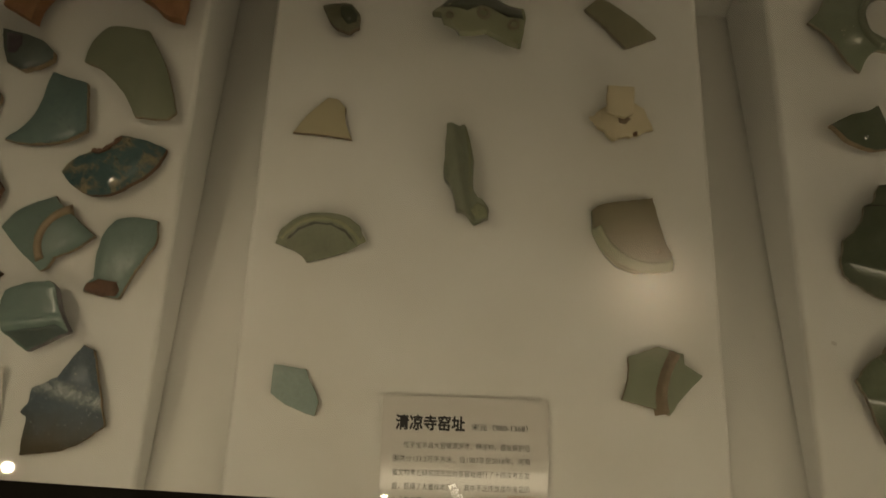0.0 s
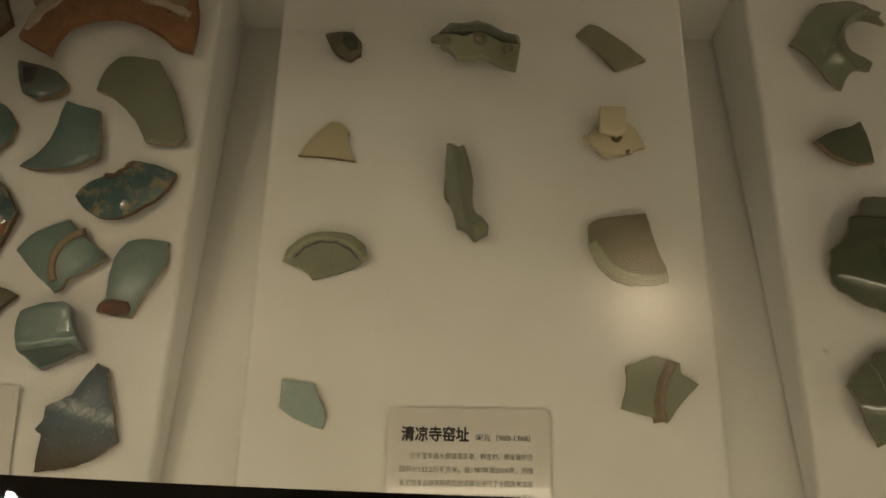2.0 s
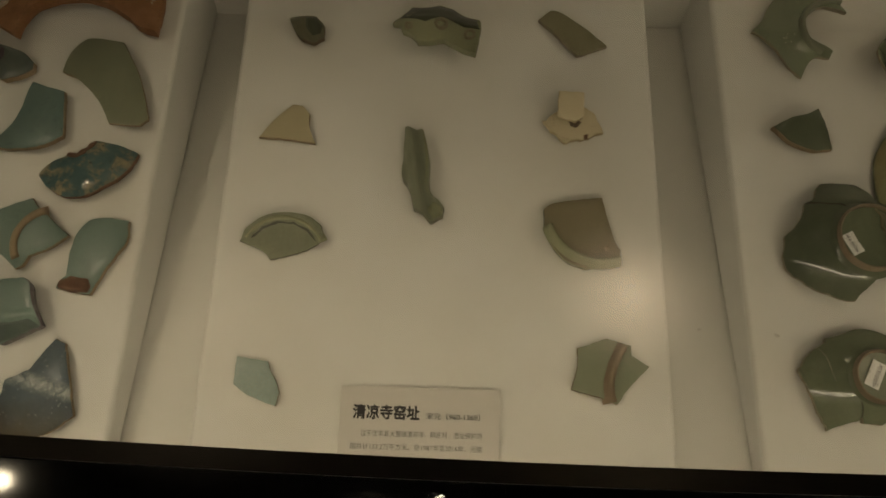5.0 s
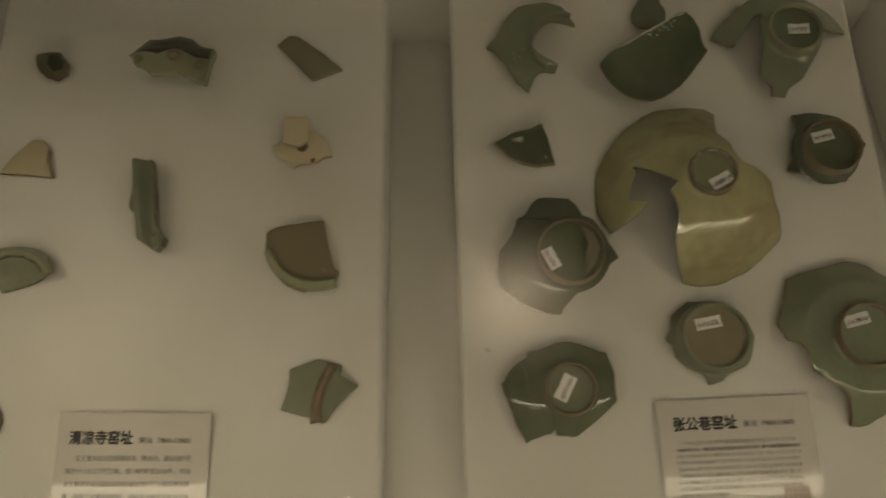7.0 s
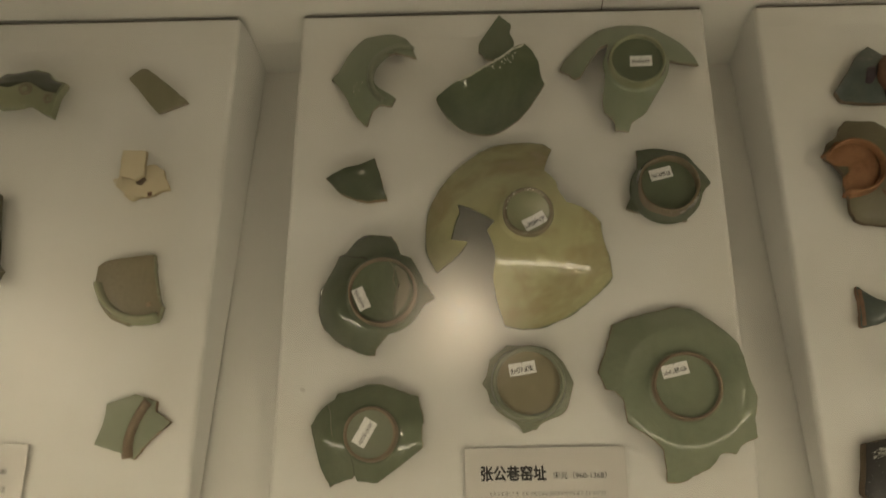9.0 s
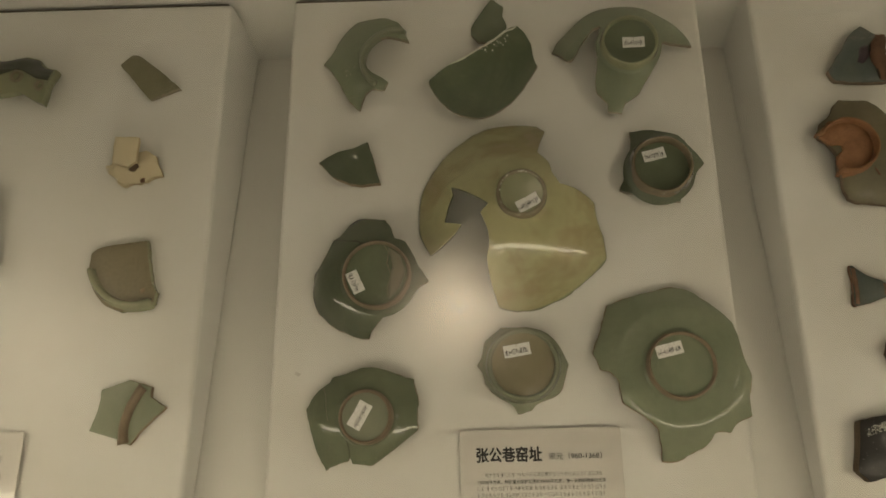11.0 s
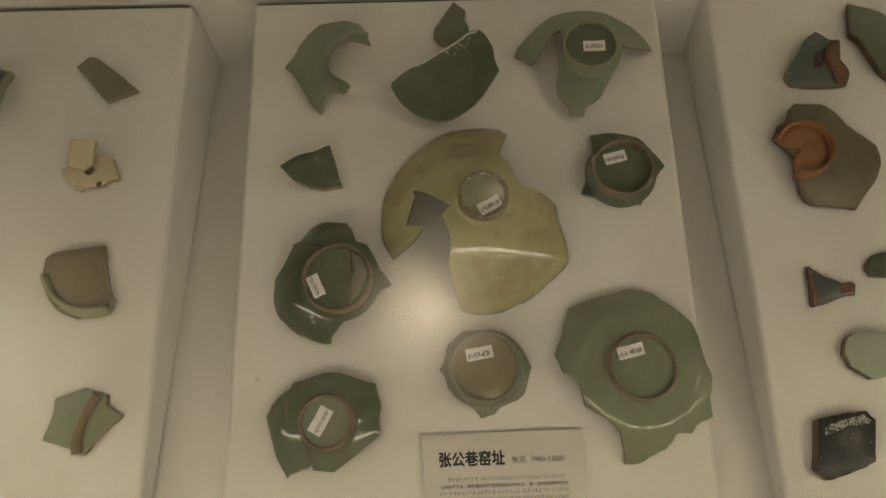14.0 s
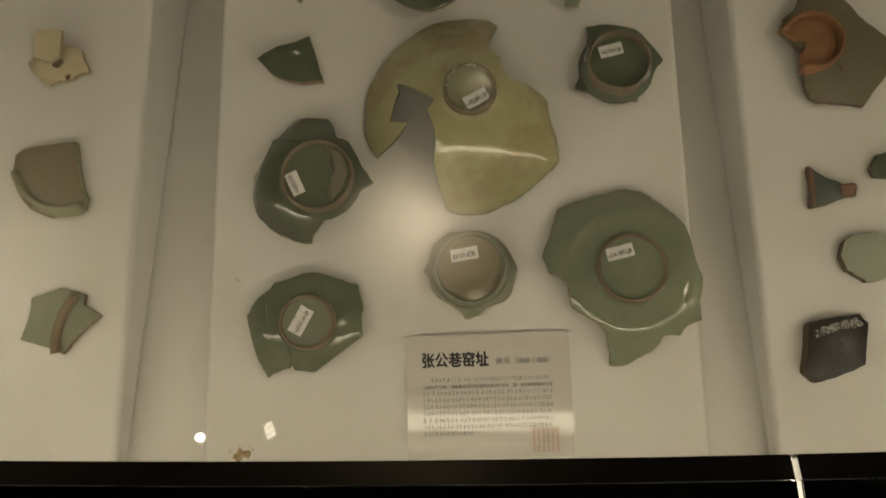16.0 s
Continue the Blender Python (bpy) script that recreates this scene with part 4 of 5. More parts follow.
ring(plate, "foot_ring", 604.5, 308, 21.6, 18.0, zp - 0.008, zp + 0.005, RING_GREY, label="greyish-brown glossy foot ring", wobble=1.0)
fillet(plate, 604.5, 308, 21.6, 7, 0.003, OLIVE)
# flecks for the foot's chips, which also paint the glints on its top
flecks(plate, "chipped_foot", [(604.5 + d * math.cos(radians(a)), 308 + d * math.sin(radians(a))) for d, turns in ((20.4, range(40, 190, 15)), (18.6, range(175, 25, -15))) for a in turns], 46, 0.9, CHIP_GLINT, "pale chips and painted glints on the foot", 9, zp + 0.0048)
disc(plate, "glazed_base", 604.5, 308, 18.3, zp + 0.0016, SAGE, "grey-green glazed base")
sticker(plate, 610, 299, zp + 0.0022, 28, seed=4)
cut = sherd("foot_sherd", [(707, 385), (728, 385), (750, 379), (760, 367), (772, 352), (764, 342), (759, 328), (750, 323), (748, 315), (728, 314), (713, 320), (695, 328), (702, 347), (706, 367)],
            domed(731, 350, 0.016, 52), 0.006, DARK_GREEN, BODY_GREY, "dark green celadon bowl foot with jagged wall stump", "B")
zk = cut[2](731, 346)
ring(cut, "foot_ring", 730.5, 344, 27, 24, zk - 0.006, zk + 0.012, RING_BROWN, label="tall brown-edged foot ring", wobble=0.8)
fillet(cut, 730.5, 344, 27, 6, 0.0105, DARK_GREEN)
disc(cut, "glazed_base", 730.5, 344, 24.4, zk + 0.0014, GREEN, "green glazed base")
sticker(cut, 725, 356, zk + 0.0020, 14, seed=5)
petal = sherd("small_foot_sherd", [(571, 189), (585, 201), (610, 201), (625, 196), (637, 182), (643, 169), (638, 152), (632, 143), (616, 136), (611, 130), (599, 127), (596, 133), (581, 143), (571, 152), (569, 162), (564, 168), (569, 177)],
              domed(604, 168, 0.012, 48), 0.006, GREY_GREEN, BODY_GREY, "round grey-green vessel foot with chipped petal-like wall", "B")
zq = petal[2](604, 168)
ring(petal, "foot_ring", 604, 168, 31, 26.6, zq - 0.007, zq + 0.008, GREY_GREEN, label="thick rounded glazed foot ring")
disc(petal, "glazed_base", 604, 168, 27, zq + 0.0012, BASE_GLOSS, "buff grey glazed base", dish=0.0022)
sticker(petal, 599, 180, zq + 0.0022, 10, w=23, seed=6)
large = sherd("plate_base_sherd", [(678, 220), (689, 224), (704, 229), (719, 232), (734, 235), (750, 231), (756, 225), (769, 215), (781, 203), (784, 188), (787, 172), (792, 159), (789, 143), (791, 127), (779, 122), (772, 113), (764, 114), (758, 112), (753, 104), (741, 97), (728, 90), (717, 90), (716, 102), (713, 116), (703, 125), (692, 132), (686, 137), (684, 148), (682, 156), (677, 162), (670, 164), (667, 172), (664, 179), (668, 189), (671, 197)],
              shelf(733, 166, 0.020, 50), 0.006, JADE, BODY_TAN, "large pale green celadon plate base with broken rim", "B", "tan broken edge")
zl = large[2](732, 165)
ring(large, "foot_ring", 733.5, 166, 28, 25.2, zl - 0.006, zl + 0.0075, RING_TAN, label="tan unglazed foot ring")
fillet(large, 733.5, 166, 28, 5, 0.003, JADE)
disc(large, "glazed_base", 733.5, 166, 25.6, zl + 0.0010, JADE)
sticker(large, 724.5, 179, zl + 0.0016, 14, w=22, seed=7)
kite = sherd("angular_base_sherd", [(415, 130), (425, 144), (437, 152), (439, 157), (452, 160), (468, 165), (485, 163), (499, 158), (509, 156), (511, 146), (514, 137), (513, 127), (514, 113), (496, 98), (477, 84), (460, 85), (458, 90), (456, 87), (442, 83), (435, 79), (428, 92), (424, 102)],
             domed(468, 124, 0.033, 66, power=2.1), 0.006, GREEN, BODY_GREY, "angular dark green celadon bowl base with a cracked wall", "B")
zt = kite[2](468, 124)
ring(kite, "foot_ring", 472, 123, 22.4, 19.6, zt - 0.005, zt + 0.006, RING_TAN, label="tan unglazed foot ring")
fillet(kite, 472, 123, 22.4, 5, 0.004, GREEN)
disc(kite, "glazed_base", 472, 123, 20, zt + 0.0012, GREY_GREEN)
strip(kite, "crack", [(431, 148), (435, 140), (436, 130), (438, 120)], 0.5, BODY_GREY, "pale crack")
strip(kite, "crack", [(458, 90), (458, 96), (456, 103)], 0.7, INK_BROWN, "dark open crack")
sticker(kite, 467.5, 124, zt + 0.0018, 62, w=23, h=12, seed=8)

# --- fourth board
hook = sherd("grey_blue_sherd", [(891, 440), (894, 433), (897, 430), (912, 427), (936, 426), (946, 428), (949, 437), (943, 442), (939, 448), (940, 457), (944, 470), (943, 474), (937, 472), (924, 484), (917, 479), (911, 472), (904, 460)],
             domed(925, 455, 0.010, 45), 0.007, TEAL_GREY, BODY_DARK, "grey-blue glazed sherd with a rough brown foot fragment", "R")
patch(hook, "foot_fragment", [(934, 470), (940, 472), (942, 466), (938, 459), (940, 453), (937, 447), (940, 441), (947, 436), (944, 428), (934, 427), (931, 436), (927, 445), (926, 455), (928, 462)], 0.0, BODY_RUST, "rough rust-brown broken foot", 0.006)
flecks(hook, "foot_crumb", [(934, 470), (940, 472), (942, 466), (939, 458), (938, 448), (941, 441), (946, 435), (943, 429), (935, 429), (931, 440), (928, 450), (928, 462)], 45, 1.7, BODY_RUST, "ragged brown break", 17, hook[2](935, 450) + 0.004)
strip(hook, "dark_break", [(928, 463), (927, 455), (929, 446), (932, 437), (934, 428)], 1.3, INK_BROWN, "dark break line", 0.002)
patch(hook, "brown_drip", [(918, 460), (926, 462), (927, 452), (920, 443), (915, 444)], -0.0003, PURPLE, "dark red-brown glaze drip", 0.001)
saggar = sherd("orange_foot_sherd", [(871, 375), (874, 384), (883, 391), (887, 399), (894, 407), (919, 406), (928, 398), (935, 388), (942, 380), (952, 373), (962, 366), (964, 350), (957, 333), (945, 319), (936, 306), (916, 308), (897, 310), (891, 313), (887, 323), (887, 332), (884, 342), (885, 353), (879, 363), (871, 370)],
               domed(897, 365, 0.016, 90), 0.007, MUD, BODY_DARK, "brown glazed bowl sherd with an orange unglazed foot", "R")
zs = saggar[2](897, 362)
patch(saggar, "raw_base", [(872, 375), (880, 385), (893, 387), (905, 383), (913, 374), (916, 361), (913, 348), (906, 338), (896, 333), (886, 331), (883, 342), (883, 350), (889, 355), (888, 361), (878, 362), (871, 368)], 0.0, BODY_ORANGE, "orange raw clay base", 0.0022, level=zs - 0.001)
ring(saggar, "foot_ring", 893, 360, 25.5, 22.4, zs - 0.006, zs + 0.0085, BODY_ORANGE, -112, 152, "thin orange unglazed foot ring", wobble=0.8)
patch(saggar, "clay_smear", [(914, 341), (917, 339), (920, 333), (917, 334)], -0.0004, BODY_RUST, "rust-brown clay smear", 0.0010)
sherd("green_corner_sherd", [(960, 514), (992, 497), (1015, 456), (990, 427), (976, 442), (964, 471), (956, 480)],
      flat(0.012, 0.003), 0.009, GREEN, BODY_DARK, "thick green glazed sherd with a brown broken edge", "R")
fish = sherd("fishtail_sherd", [(886, 254), (888, 254), (894, 248), (902, 243), (910, 240), (913, 238), (922, 240), (925, 237), (923, 228), (914, 227), (904, 223), (887, 218), (885, 220), (886, 234)],
             flat(0.007, 0.002), 0.006, TEAL_GREY, BODY_BROWN, "small fishtail-shaped grey-blue sherd with brown ends", "R", "rust-brown edge")
patch(fish, "brown_end", [(909.8, 238), (913, 238), (920, 239), (923.5, 237), (921.6, 229), (910, 228)], -0.0004, BODY_BROWN, "raw brown end", 0.0012)
patch(fish, "brown_side", [(886.4, 252), (889.3, 252), (889.8, 235), (889.6, 220), (886, 220), (886.6, 234)], -0.0004, BODY_BROWN, "raw brown end", 0.0010)
sherd("round_green_sherd", [(936, 252), (943, 263), (957, 267), (964, 255), (953, 243), (939, 245)],
      flat(0.007, 0.004), 0.006, DARK_GREEN, BODY_DARK, "small rounded dark green sherd", "R")
sherd("mint_sherd", [(909, 190), (920, 196), (935, 196), (953, 191), (952, 172), (938, 159), (924, 156), (909, 166), (905, 178)],
      flat(0.010, 0.001), 0.009, MINT, BODY_DARK, "pale mint-grey glazed sherd with a dark broken edge", "R", "dark broken edge")
black_one = sherd("black_sherd", [(874, 123), (892, 127), (914, 130), (920, 123), (916, 103), (914, 90), (893, 81), (876, 76), (868, 84), (871, 105)],
                  flat(0.013, 0.003), 0.012, SLATE, BODY_DARK, "thick black glazed sherd with a whitish crust", "R", "brown broken edge")
flecks(black_one, "white_crust", [(876.7, 116), (884, 120), (898, 124), (910, 126.5), (917, 121.5), (908.6, 119), (897, 118), (882.6, 113), (878, 110)], 420, 0.9, CRUST, "whitish kiln crust", 4)
flecks(black_one, "crust_speck", [(878, 119), (914, 128), (918, 105), (910, 95), (880, 88), (874, 100)], 16, 0.5, CRUST, "scattered white specks", 14)

# --- first board
arch = sherd("saggar_rim_sherd", [(-347, 457), (-342, 476), (-334, 492), (-317, 517), (-278, 528), (-232, 525), (-185, 509), (-180, 485), (-182, 446), (-198, 450), (-208, 459), (-227, 471), (-252, 480), (-277, 479), (-302, 470), (-313, 453), (-316, 438), (-335, 450)],
             domed(-262, 440, 0.012, 105), 0.014, BODY_ORANGE, BODY_ORANGE, "large arched orange saggar rim sherd with a pale crust", "L", fine=5)
strip(arch, "outer_wall", [(-335, 490), (-322, 508), (-300, 517), (-278, 519), (-245, 518), (-215, 510), (-188, 499)], 18, BODY_TAN, "dull tan outer wall of the rim", 0.0008)
strip(arch, "pale_crust", [(-340, 463), (-329, 486), (-311, 501), (-280, 508), (-250, 507), (-222, 499), (-203, 490), (-184, 482)], 13, CRUST_PALE, "pale flaking crust along the ridge", 0.0022)
flecks(arch, "crust_flake", [(-342, 460), (-331, 480), (-312, 496), (-280, 503), (-250, 502), (-222, 494), (-186, 475), (-186, 488), (-222, 504), (-250, 512), (-282, 513), (-315, 506), (-334, 486)], 260, 1.5, CRUST_PALE, "flaking pale crust", 6)
flecks(arch, "dark_flake", [(-330, 470), (-312, 494), (-280, 501), (-250, 500), (-222, 492), (-190, 474), (-190, 478), (-222, 496), (-250, 504), (-282, 505), (-318, 498)], 40, 1.4, INK_BROWN, "dark burnt flakes", 16)
duo = sherd("two_tone_sherd", [(-349, 437), (-327, 430), (-309, 424), (-298, 414), (-298, 407), (-308, 399), (-324, 394), (-338, 401), (-342, 413)],
            flat(0.010, 0.005), 0.008, TEAL_GREY, BODY_TAN, "small grey-blue sherd with a dark purple end", "L", "tan edge")
patch(duo, "purple_end", [(-343.4, 431.9), (-326.9, 428.3), (-324.5, 417.7), (-330.4, 408.3), (-338.7, 410.6)], -0.0006, PURPLE, "dark purple glaze run", 0.0012)
sherd("large_olive_sherd", [(-271, 407), (-266, 425), (-256, 437), (-244, 441), (-212, 435), (-204, 421), (-195, 405), (-188, 386), (-183, 370), (-179, 355), (-186, 348), (-201, 348), (-215, 350), (-221, 361), (-228, 373), (-240, 386), (-255, 399)],
      lambda x, y, c, r: 0.010 + 0.010 * max(0.0, 1 - ((x + 0.205) / 0.075) ** 2), 0.006, OLIVE_DULL, BODY_TAN, "large curved dull olive sherd on white cloth", "L", "thin tan edge")
sherd("fin_shaped_sherd", [(-330, 328), (-313, 339), (-302, 354), (-298, 373), (-295, 393), (-282, 388), (-262, 382), (-258, 355), (-257, 336), (-270, 328), (-288, 323), (-314, 324)],
      domed(-280, 355, 0.008, 60), 0.007, TEAL, BODY_TAN, "fin-shaped teal glazed sherd on white cloth", "L", "tan edge")
mott = sherd("mottled_sherd", [(-275, 298), (-266, 308), (-248, 316), (-237, 314), (-228, 323), (-225, 332), (-214, 330), (-199, 327), (-186, 322), (-190, 308), (-199, 295), (-214, 284), (-229, 276), (-247, 276), (-261, 284), (-270, 292)],
             domed(-229, 302, 0.010, 50), 0.007, SPECKLED, BODY_RUST, "glossy mottled blue and brown rim sherd", "L", "rust-brown edge")
strip(mott, "raw_rim", [(-247.8, 316.2), (-238.4, 315.1), (-228.9, 323.3), (-224.2, 330.4)], 5.0, BODY_RUST, "raw rust-brown rim", 0.0012)
hoop = sherd("hooped_sherd", [(-320, 247), (-309, 260), (-294, 268), (-276, 275), (-268, 266), (-254, 254), (-238, 240), (-252, 228), (-269, 220), (-274, 211), (-280, 208), (-284, 212), (-302, 228)],
             domed(-275, 240, 0.006, 48), 0.006, TEAL_PALE, BODY_TAN, "teal bowl sherd with a tan foot arc", "L")
ring(hoop, "foot_arc", -252, 232, 35, 28, 0.008, 0.0135, BODY_TAN, 104, 208, "tan unglazed foot arc")
tongue = sherd("tongue_shaped_sherd", [(-242, 192), (-240, 198), (-234, 203), (-234, 220), (-230, 243), (-222, 255), (-206, 258), (-186, 255), (-185, 236), (-192, 223), (-203, 203), (-211, 186), (-228, 188)],
               flat(0.007, 0.003), 0.006, TEAL_PALE, BODY_TAN, "tongue-shaped pale teal sherd with a raw brown foot", "L")
patch(tongue, "raw_foot", [(-240.7, 192.3), (-238.4, 198.2), (-227.7, 201.8), (-213.6, 199.4), (-210.0, 192.3), (-213.6, 187.6), (-227.7, 187.6)], -0.0004, BODY_RUST, "raw brown foot", 0.004)
block = sherd("blocky_teal_sherd", [(-297, 155), (-300, 174), (-298, 188), (-283, 194), (-264, 197), (-257, 192), (-252, 176), (-244, 156), (-266, 146), (-280, 140)],
      lambda x, y, c, r: 0.017 - 0.55 * max(0.0, (0.160 + (x + 0.302) * 0.14) - y), 0.010, TEAL_GLOSS, PURPLE, "bent teal glazed sherd with a bright ridge", "L", "dark edge")
# the shade on the lower facet is painted in with a darker teal
patch(block, "shaded_facet", [(-296.2, 154.6), (-277.3, 156.9), (-252.5, 161.7), (-244.3, 155.8), (-265.5, 146.3), (-279.7, 141.6)], -0.0004, TEAL_SHADED, "lower facet with its shade painted into the glaze", 0.0009)
fan = sherd("blue_fan_sherd", [(-274, 57), (-271, 87), (-277, 91), (-271, 98), (-270, 110), (-250, 119), (-242, 133), (-234, 146), (-225, 142), (-216, 113), (-208, 81), (-228, 66), (-249, 60)],
            domed(-240, 100, 0.008, 62), 0.006, BLUE, BODY_TAN, "fan-shaped blue rim sherd with white streaks", "L", "tan rim")
flecks(fan, "white_fleck", [(-258.4, 115.6), (-247.8, 115.6), (-232.5, 109.7), (-215.9, 103.8), (-214.8, 95.6), (-228.9, 96.8), (-247.8, 105.0), (-256.1, 108.6)], 260, 0.42, CRUST, "whitish glaze flecks", 5)
sherd("teal_edge_sherd", [(-367, 394), (-353, 388), (-340, 369), (-343, 352), (-358, 338), (-380, 349), (-389, 385)],
      domed(-365, 365, 0.006, 45), 0.006, TEAL, BODY_TAN, "rounded teal glazed sherd on white cloth", "L")
drip = sherd("dripped_sherd", [(-354, 317), (-339, 306), (-323, 281), (-333, 254), (-341, 243), (-362, 254), (-368, 309)],
             domed(-345, 285, 0.008, 55), 0.007, SPECKLED, BODY_RUST, "mottled blue sherd with an orange raw corner", "L")
patch(drip, "raw_corner", [(-338, 268), (-328, 272), (-334, 256), (-341, 247), (-350, 252)], -0.0004, BODY_ORANGE, "orange raw corner", 0.002)
sherd("small_brown_sherd", [(-335, 214), (-322, 211), (-313, 206), (-322, 196), (-330, 186), (-347, 196), (-348, 211)],
      flat(0.008, 0.004), 0.006, UMBER, BODY_RUST, "small brown glazed sherd on white cloth", "L")
sherd("dark_corner_sherd", [(-413, 525), (-378, 522), (-362, 479), (-374, 466), (-398, 472)],
      flat(0.012, 0.003), 0.010, UMBER, BODY_RUST, "dark brown sherd with a rust-brown edge", "L")


# ---------------------------------------------------------------- caption cards


def writing(parent, name, text, x, y, size, mat, bold=0.0, width=None):
    curve = bpy.data.curves.new(name, "FONT")
    curve.body, curve.size, curve.extrude = text, size, 0.00008
    tmp = new(name + "_curve", curve)
    bpy.context.view_layer.update()
    me = bpy.data.meshes.new_from_object(tmp.evaluated_get(bpy.context.evaluated_depsgraph_get()))
    bpy.data.objects.remove(tmp)
    bpy.data.curves.remove(curve)
    me.materials.clear()
    me.materials.append(mat)
    ob = new(name, me)
    ob.parent = parent
    wide = max(v.co.x for v in me.vertices) - min(v.co.x for v in me.vertices)
    k = width / wide if width else 1.0
    if bold:
        # heavy strokes: the outline printed again a hair to each side
        bm = bmesh.new()
        for dx, dy in ((0, 0), (1, 0), (-1, 0), (0, 1), (0, -1)):
            old = set(bm.verts)
            bm.from_mesh(me)
            for v in set(bm.verts) - old:
                v.co += Vector((dx * bold, dy * bold, 0.00001 * (dx + 2 * dy)))
        bm.to_mesh(me)
        bm.free()
    ob.matrix_basis = Matrix.Translation((x, y, 0.0032)) @ Matrix.Diagonal((k, 1, 1, 1))
    return ob


def bar_line(bm, x, y, width, h, rnd):
    """A line of print too small to read: blocks of short uneven strokes."""
    end = x + width
    while x < end - h * 0.5:
        w = h * rnd.uniform(0.74, 0.9)
        rows = rnd.choice((3, 4, 4))
        for k in range(rows):
            yy = y + h * (0.04 + 0.82 * k / (rows - 1)) + rnd.uniform(-0.04, 0.04) * h
            x0 = x + w * rnd.choice((0.0, 0.0, 0.1, 0.4))
            box(x0, yy, 0.0031, x0 + (x + w - x0) * rnd.uniform(0.55, 1.0), yy + h * 0.085, 0.0033, bm=bm)
        for at in rnd.sample((0.08, 0.3, 0.5, 0.72, 0.86), rnd.choice((1, 2, 2))):
            y0, y1 = y + h * rnd.choice((0.0, 0.05, 0.4)), y + h * rnd.choice((0.5, 0.95, 0.98))
            box(x + w * at, y0, 0.0031, x + w * (at + 0.085), y1, 0.00325, bm=bm)
        x += h * (1.04 if rnd.random() > 0.07 else 1.5)


def caption_card(x, y, turn, w, h, label):
    """x, y: the middle of the card's upper edge; the plate leans up a little towards the back."""
    card = new("caption_card")
    card.matrix_basis = CASE @ Matrix.Translation((x, y, 0.0027)) @ pose(0, 0, 0, 2.6, 0, turn)
    tagged(card, label, "caption card", "caption cards in the case")
    part("acrylic_plate", box(-w / 2, -h, 0.0020, w / 2, 0.0, 0.003, 0.0004), CARD, card, "pale glossy acrylic plate")
    return card


def seal(card, x, y):
    bm = bmesh.new()
    for k in range(6):
        box(x + k * 0.0038, y, 0.0031, x + k * 0.0038 + 0.0022, y + 0.019, 0.00325, bm=bm)
    for k in range(4):
        box(x + 0.0007 + 0.0038 * (k % 3), y + 0.003 + k * 0.0042, 0.00311, x + 0.0105 + 0.0038 * (k % 4), y + 0.0045 + k * 0.0042, 0.00328, bm=bm)
    for k in (0, 1):
        box(x - 0.001, y + k * 0.0185, 0.00312, x + 0.0222, y + k * 0.0185 + 0.0006, 0.0033, bm=bm)
    part("seal_print", bm, SEAL_INK, card, "faded reddish seal print")


second = caption_card(0.0875, 0.110, -0.8, 0.137, 0.100, "pale acrylic caption card with black Chinese text on the second board")
writing(second, "title", "清凉寺窑址", -0.0575, -0.0265, 0.0128, INK, 0.00045, 0.0565)
writing(second, "period", "宋元（960-1368）", 0.005, -0.0262, 0.0060, INK, 0.00004, 0.046)
for k, line in enumerate(("位于宝丰县大营镇清凉寺、韩庄村，遗址保护范", "围共计133.2万平方米。自1987年至2016年，河南", "省文物考古研究院先后对该窑址进行了十四次考古发", "掘，获得了大量标本资料，其中不乏传世品中未见的")):
    writing(second, "text_line", line, -0.050 if k == 0 else -0.0585, -0.0415 - 0.0108 * k, 0.0056, GREY_INK, 0.0, 0.103 if k == 0 else 0.1115)
rnd = random.Random(3)
bm = bmesh.new()
bar_line(bm, -0.0585, -0.0850, 0.025, 0.005, rnd)
part("text_line", bm, INK, second)
seal(second, 0.036, -0.096)

third = caption_card(0.6165, 0.1155, 2.0, 0.135, 0.100, "pale acrylic caption card with black Chinese text on the third board")
writing(third, "title", "张公巷窑址", -0.0545, -0.0255, 0.0128, INK, 0.00045, 0.0545)
writing(third, "period", "宋元（960-1368）", 0.0065, -0.0250, 0.0060, INK, 0.00004, 0.044)
writing(third, "text_line", "120000平方米，特别重点保护区面积20000平方米，是一处烧制精美的北宋", -0.054, -0.0439, 0.0034, GREY_INK, 0.00005, 0.106)
for k in (0, 2, 3, 4, 5, 6, 7, 8):
    bm = bmesh.new()
    bar_line(bm, -0.047 if k == 0 else -0.054, -0.0385 - 0.0054 * k, (0.099, 0.106, 0.106, 0.106, 0.106, 0.106, 0.106, 0.106, 0.042)[k], 0.0031, rnd)
    part("text_line", bm, GREY_INK, third)
seal(third, 0.034, -0.096)

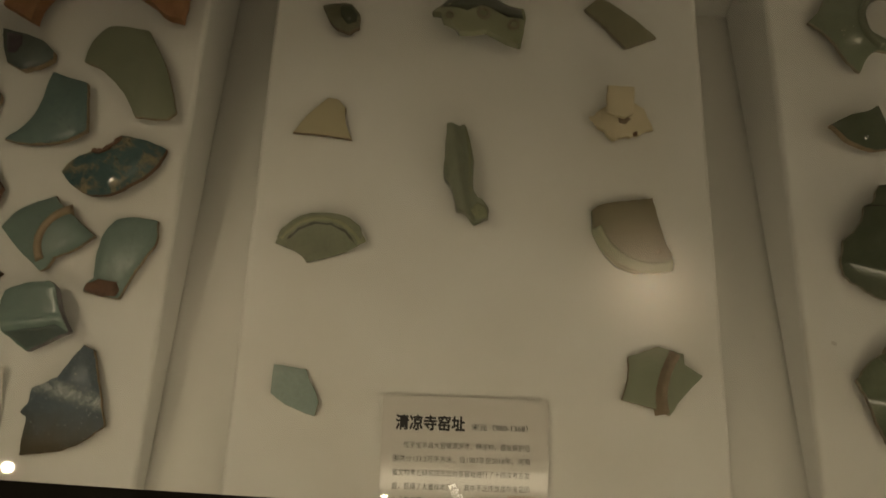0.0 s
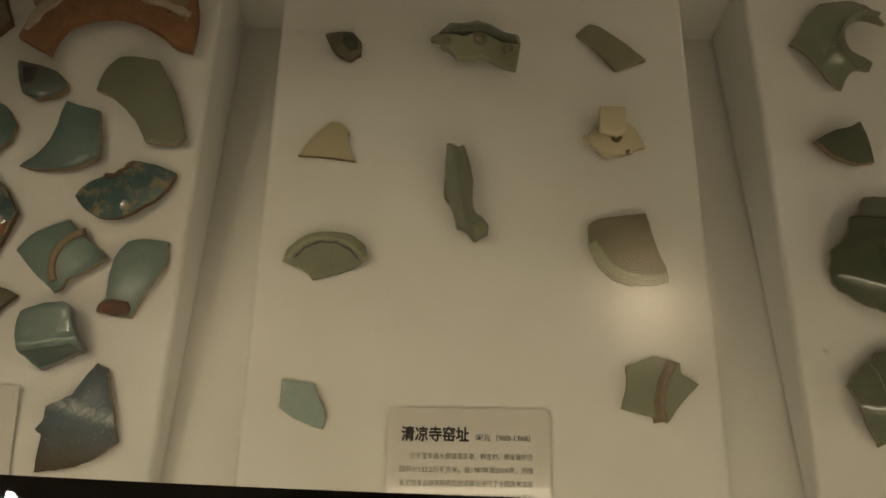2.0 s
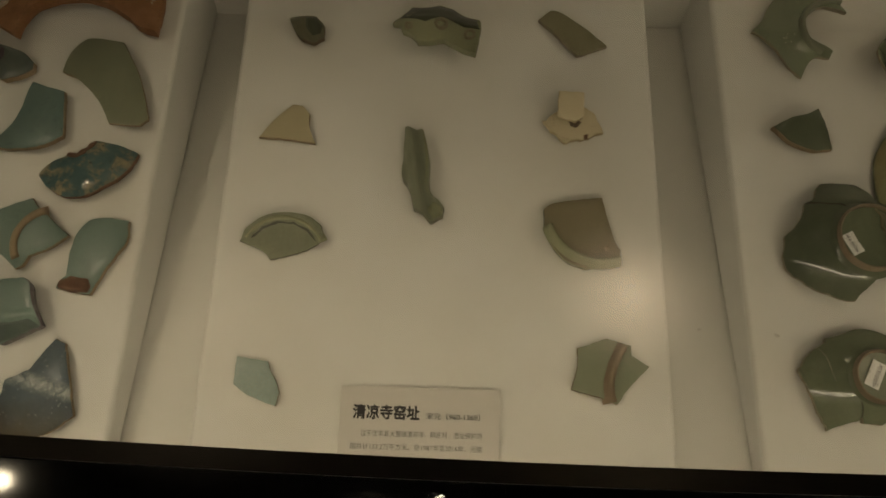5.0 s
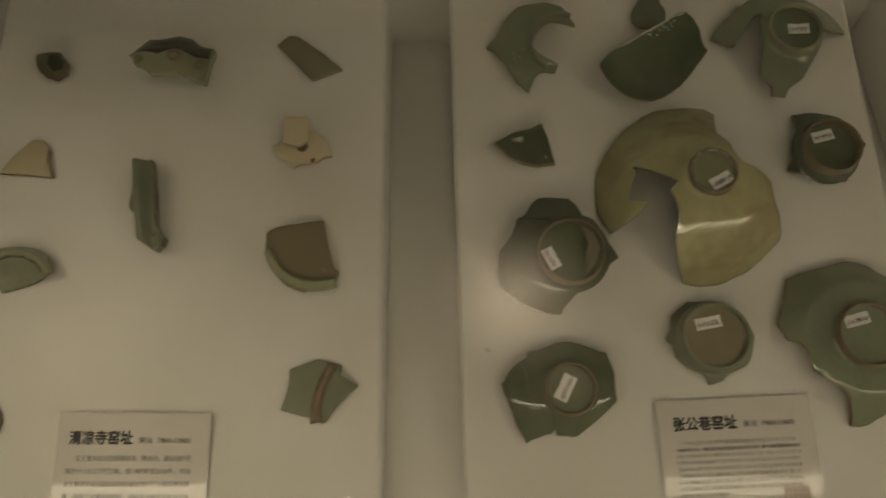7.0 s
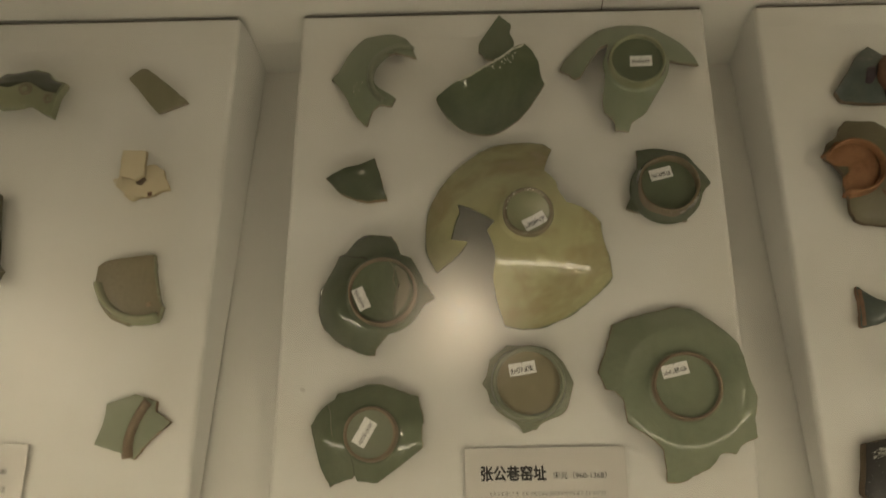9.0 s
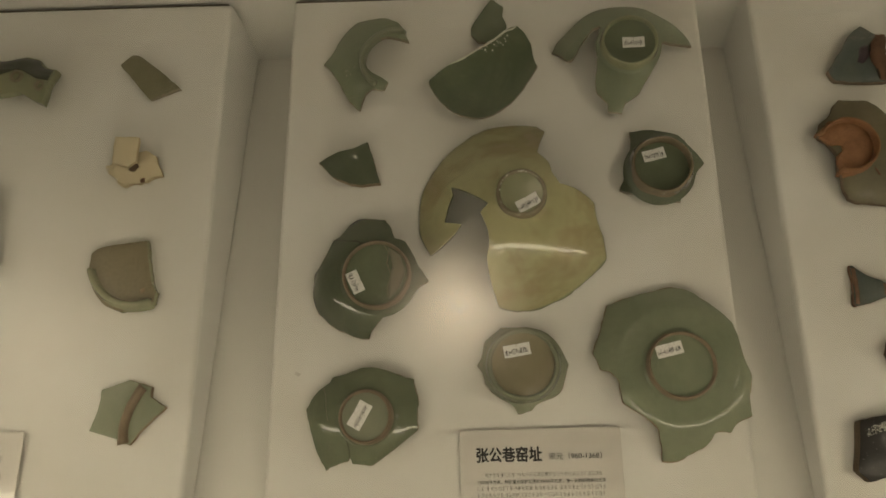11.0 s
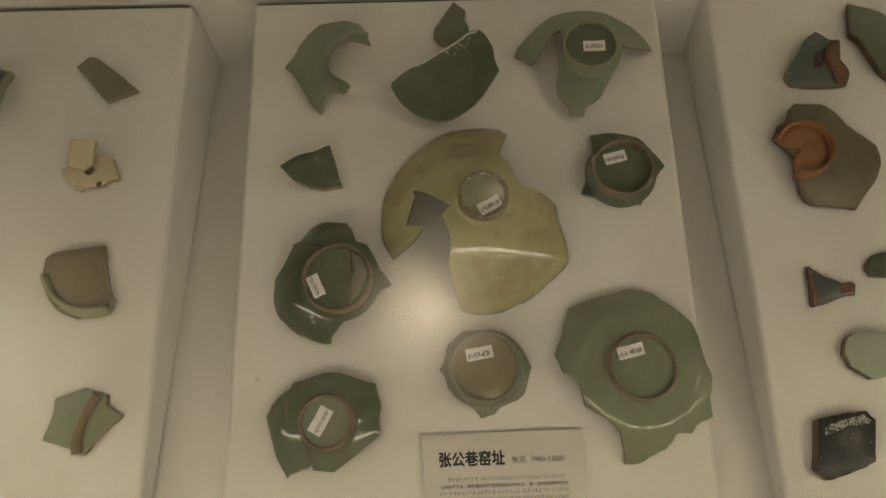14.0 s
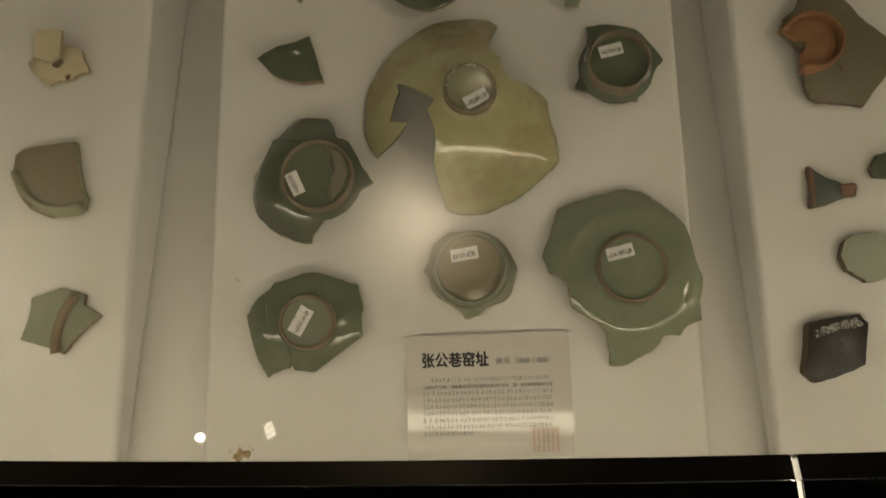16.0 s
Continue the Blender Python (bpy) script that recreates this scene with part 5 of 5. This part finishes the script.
first = caption_card(-0.362, 0.127, 0.5, 0.137, 0.100, "pale acrylic caption card with dark text on the first board")
bm = bmesh.new()
bar_line(bm, -0.055, -0.027, 0.055, 0.011, rnd)
part("title", bm, INK, first)
for k in range(4):
    bm = bmesh.new()
    bar_line(bm, -0.055, -0.044 - 0.0108 * k, 0.110, 0.005, rnd)
    part("text_line", bm, INK, first)

# ---------------------------------------------------------------- marks on the cloth


def mark(name, x, y, r, mat, label, blobs, seed):
    rnd = random.Random(seed)
    bm = bmesh.new()
    for k in range(blobs):
        a, d = rnd.uniform(0, math.tau), r * rnd.random() ** 0.7 * (1.25 if k > blobs // 2 else 0.5)
        s = r * (0.45 if k < 3 else rnd.uniform(0.03, 0.13))
        ring_v = [bm.verts.new((math.cos(a) * d + math.cos(t * math.tau / 11) * s * rnd.uniform(0.75, 1.2), math.sin(a) * d * 0.8 + math.sin(t * math.tau / 11) * s * rnd.uniform(0.6, 1.0), 0.00012 + 0.00001 * k)) for t in range(11)]
        bm.faces.new(ring_v)
    ob = mesh_of(name, bm, mat, None, CASE @ Matrix.Translation((x, y, 0.0004)))
    tagged(ob, label, "stain", kind="stuff")


mark("rust_stain", 0.414, 0.0165, 0.010, STAIN, "brown rust stain soaked into the white cloth", 34, 5)
mark("scuff_mark", 0.402, 0.160, 0.005, GREY_MARK, "faint grey scuff on the white cloth", 7, 8)
mark("scuff_mark", 0.334, 0.165, 0.003, GREY_MARK, "faint grey scuff on the white cloth", 5, 9)


rnd = random.Random(21)
bm = bmesh.new()
for k in range(46):
    x, y, s = rnd.uniform(-0.36, 0.98), rnd.uniform(0.06, 0.52), rnd.uniform(0.0003, 0.0008)
    if not any(fl + 0.01 < x < fr - 0.02 for fl, bl, fr, br in BOARDS):
        continue
    bm.faces.new([bm.verts.new((x + math.cos(a * math.tau / 6) * s * rnd.uniform(0.6, 1.2), y + math.sin(a * math.tau / 6) * s * rnd.uniform(0.6, 1.2), 0.0004)) for a in range(6)])
tagged(mesh_of("dust_specks", bm, GREY_MARK, None, CASE), "tiny dark specks of dust on the white cloth", "dust", kind="stuff")
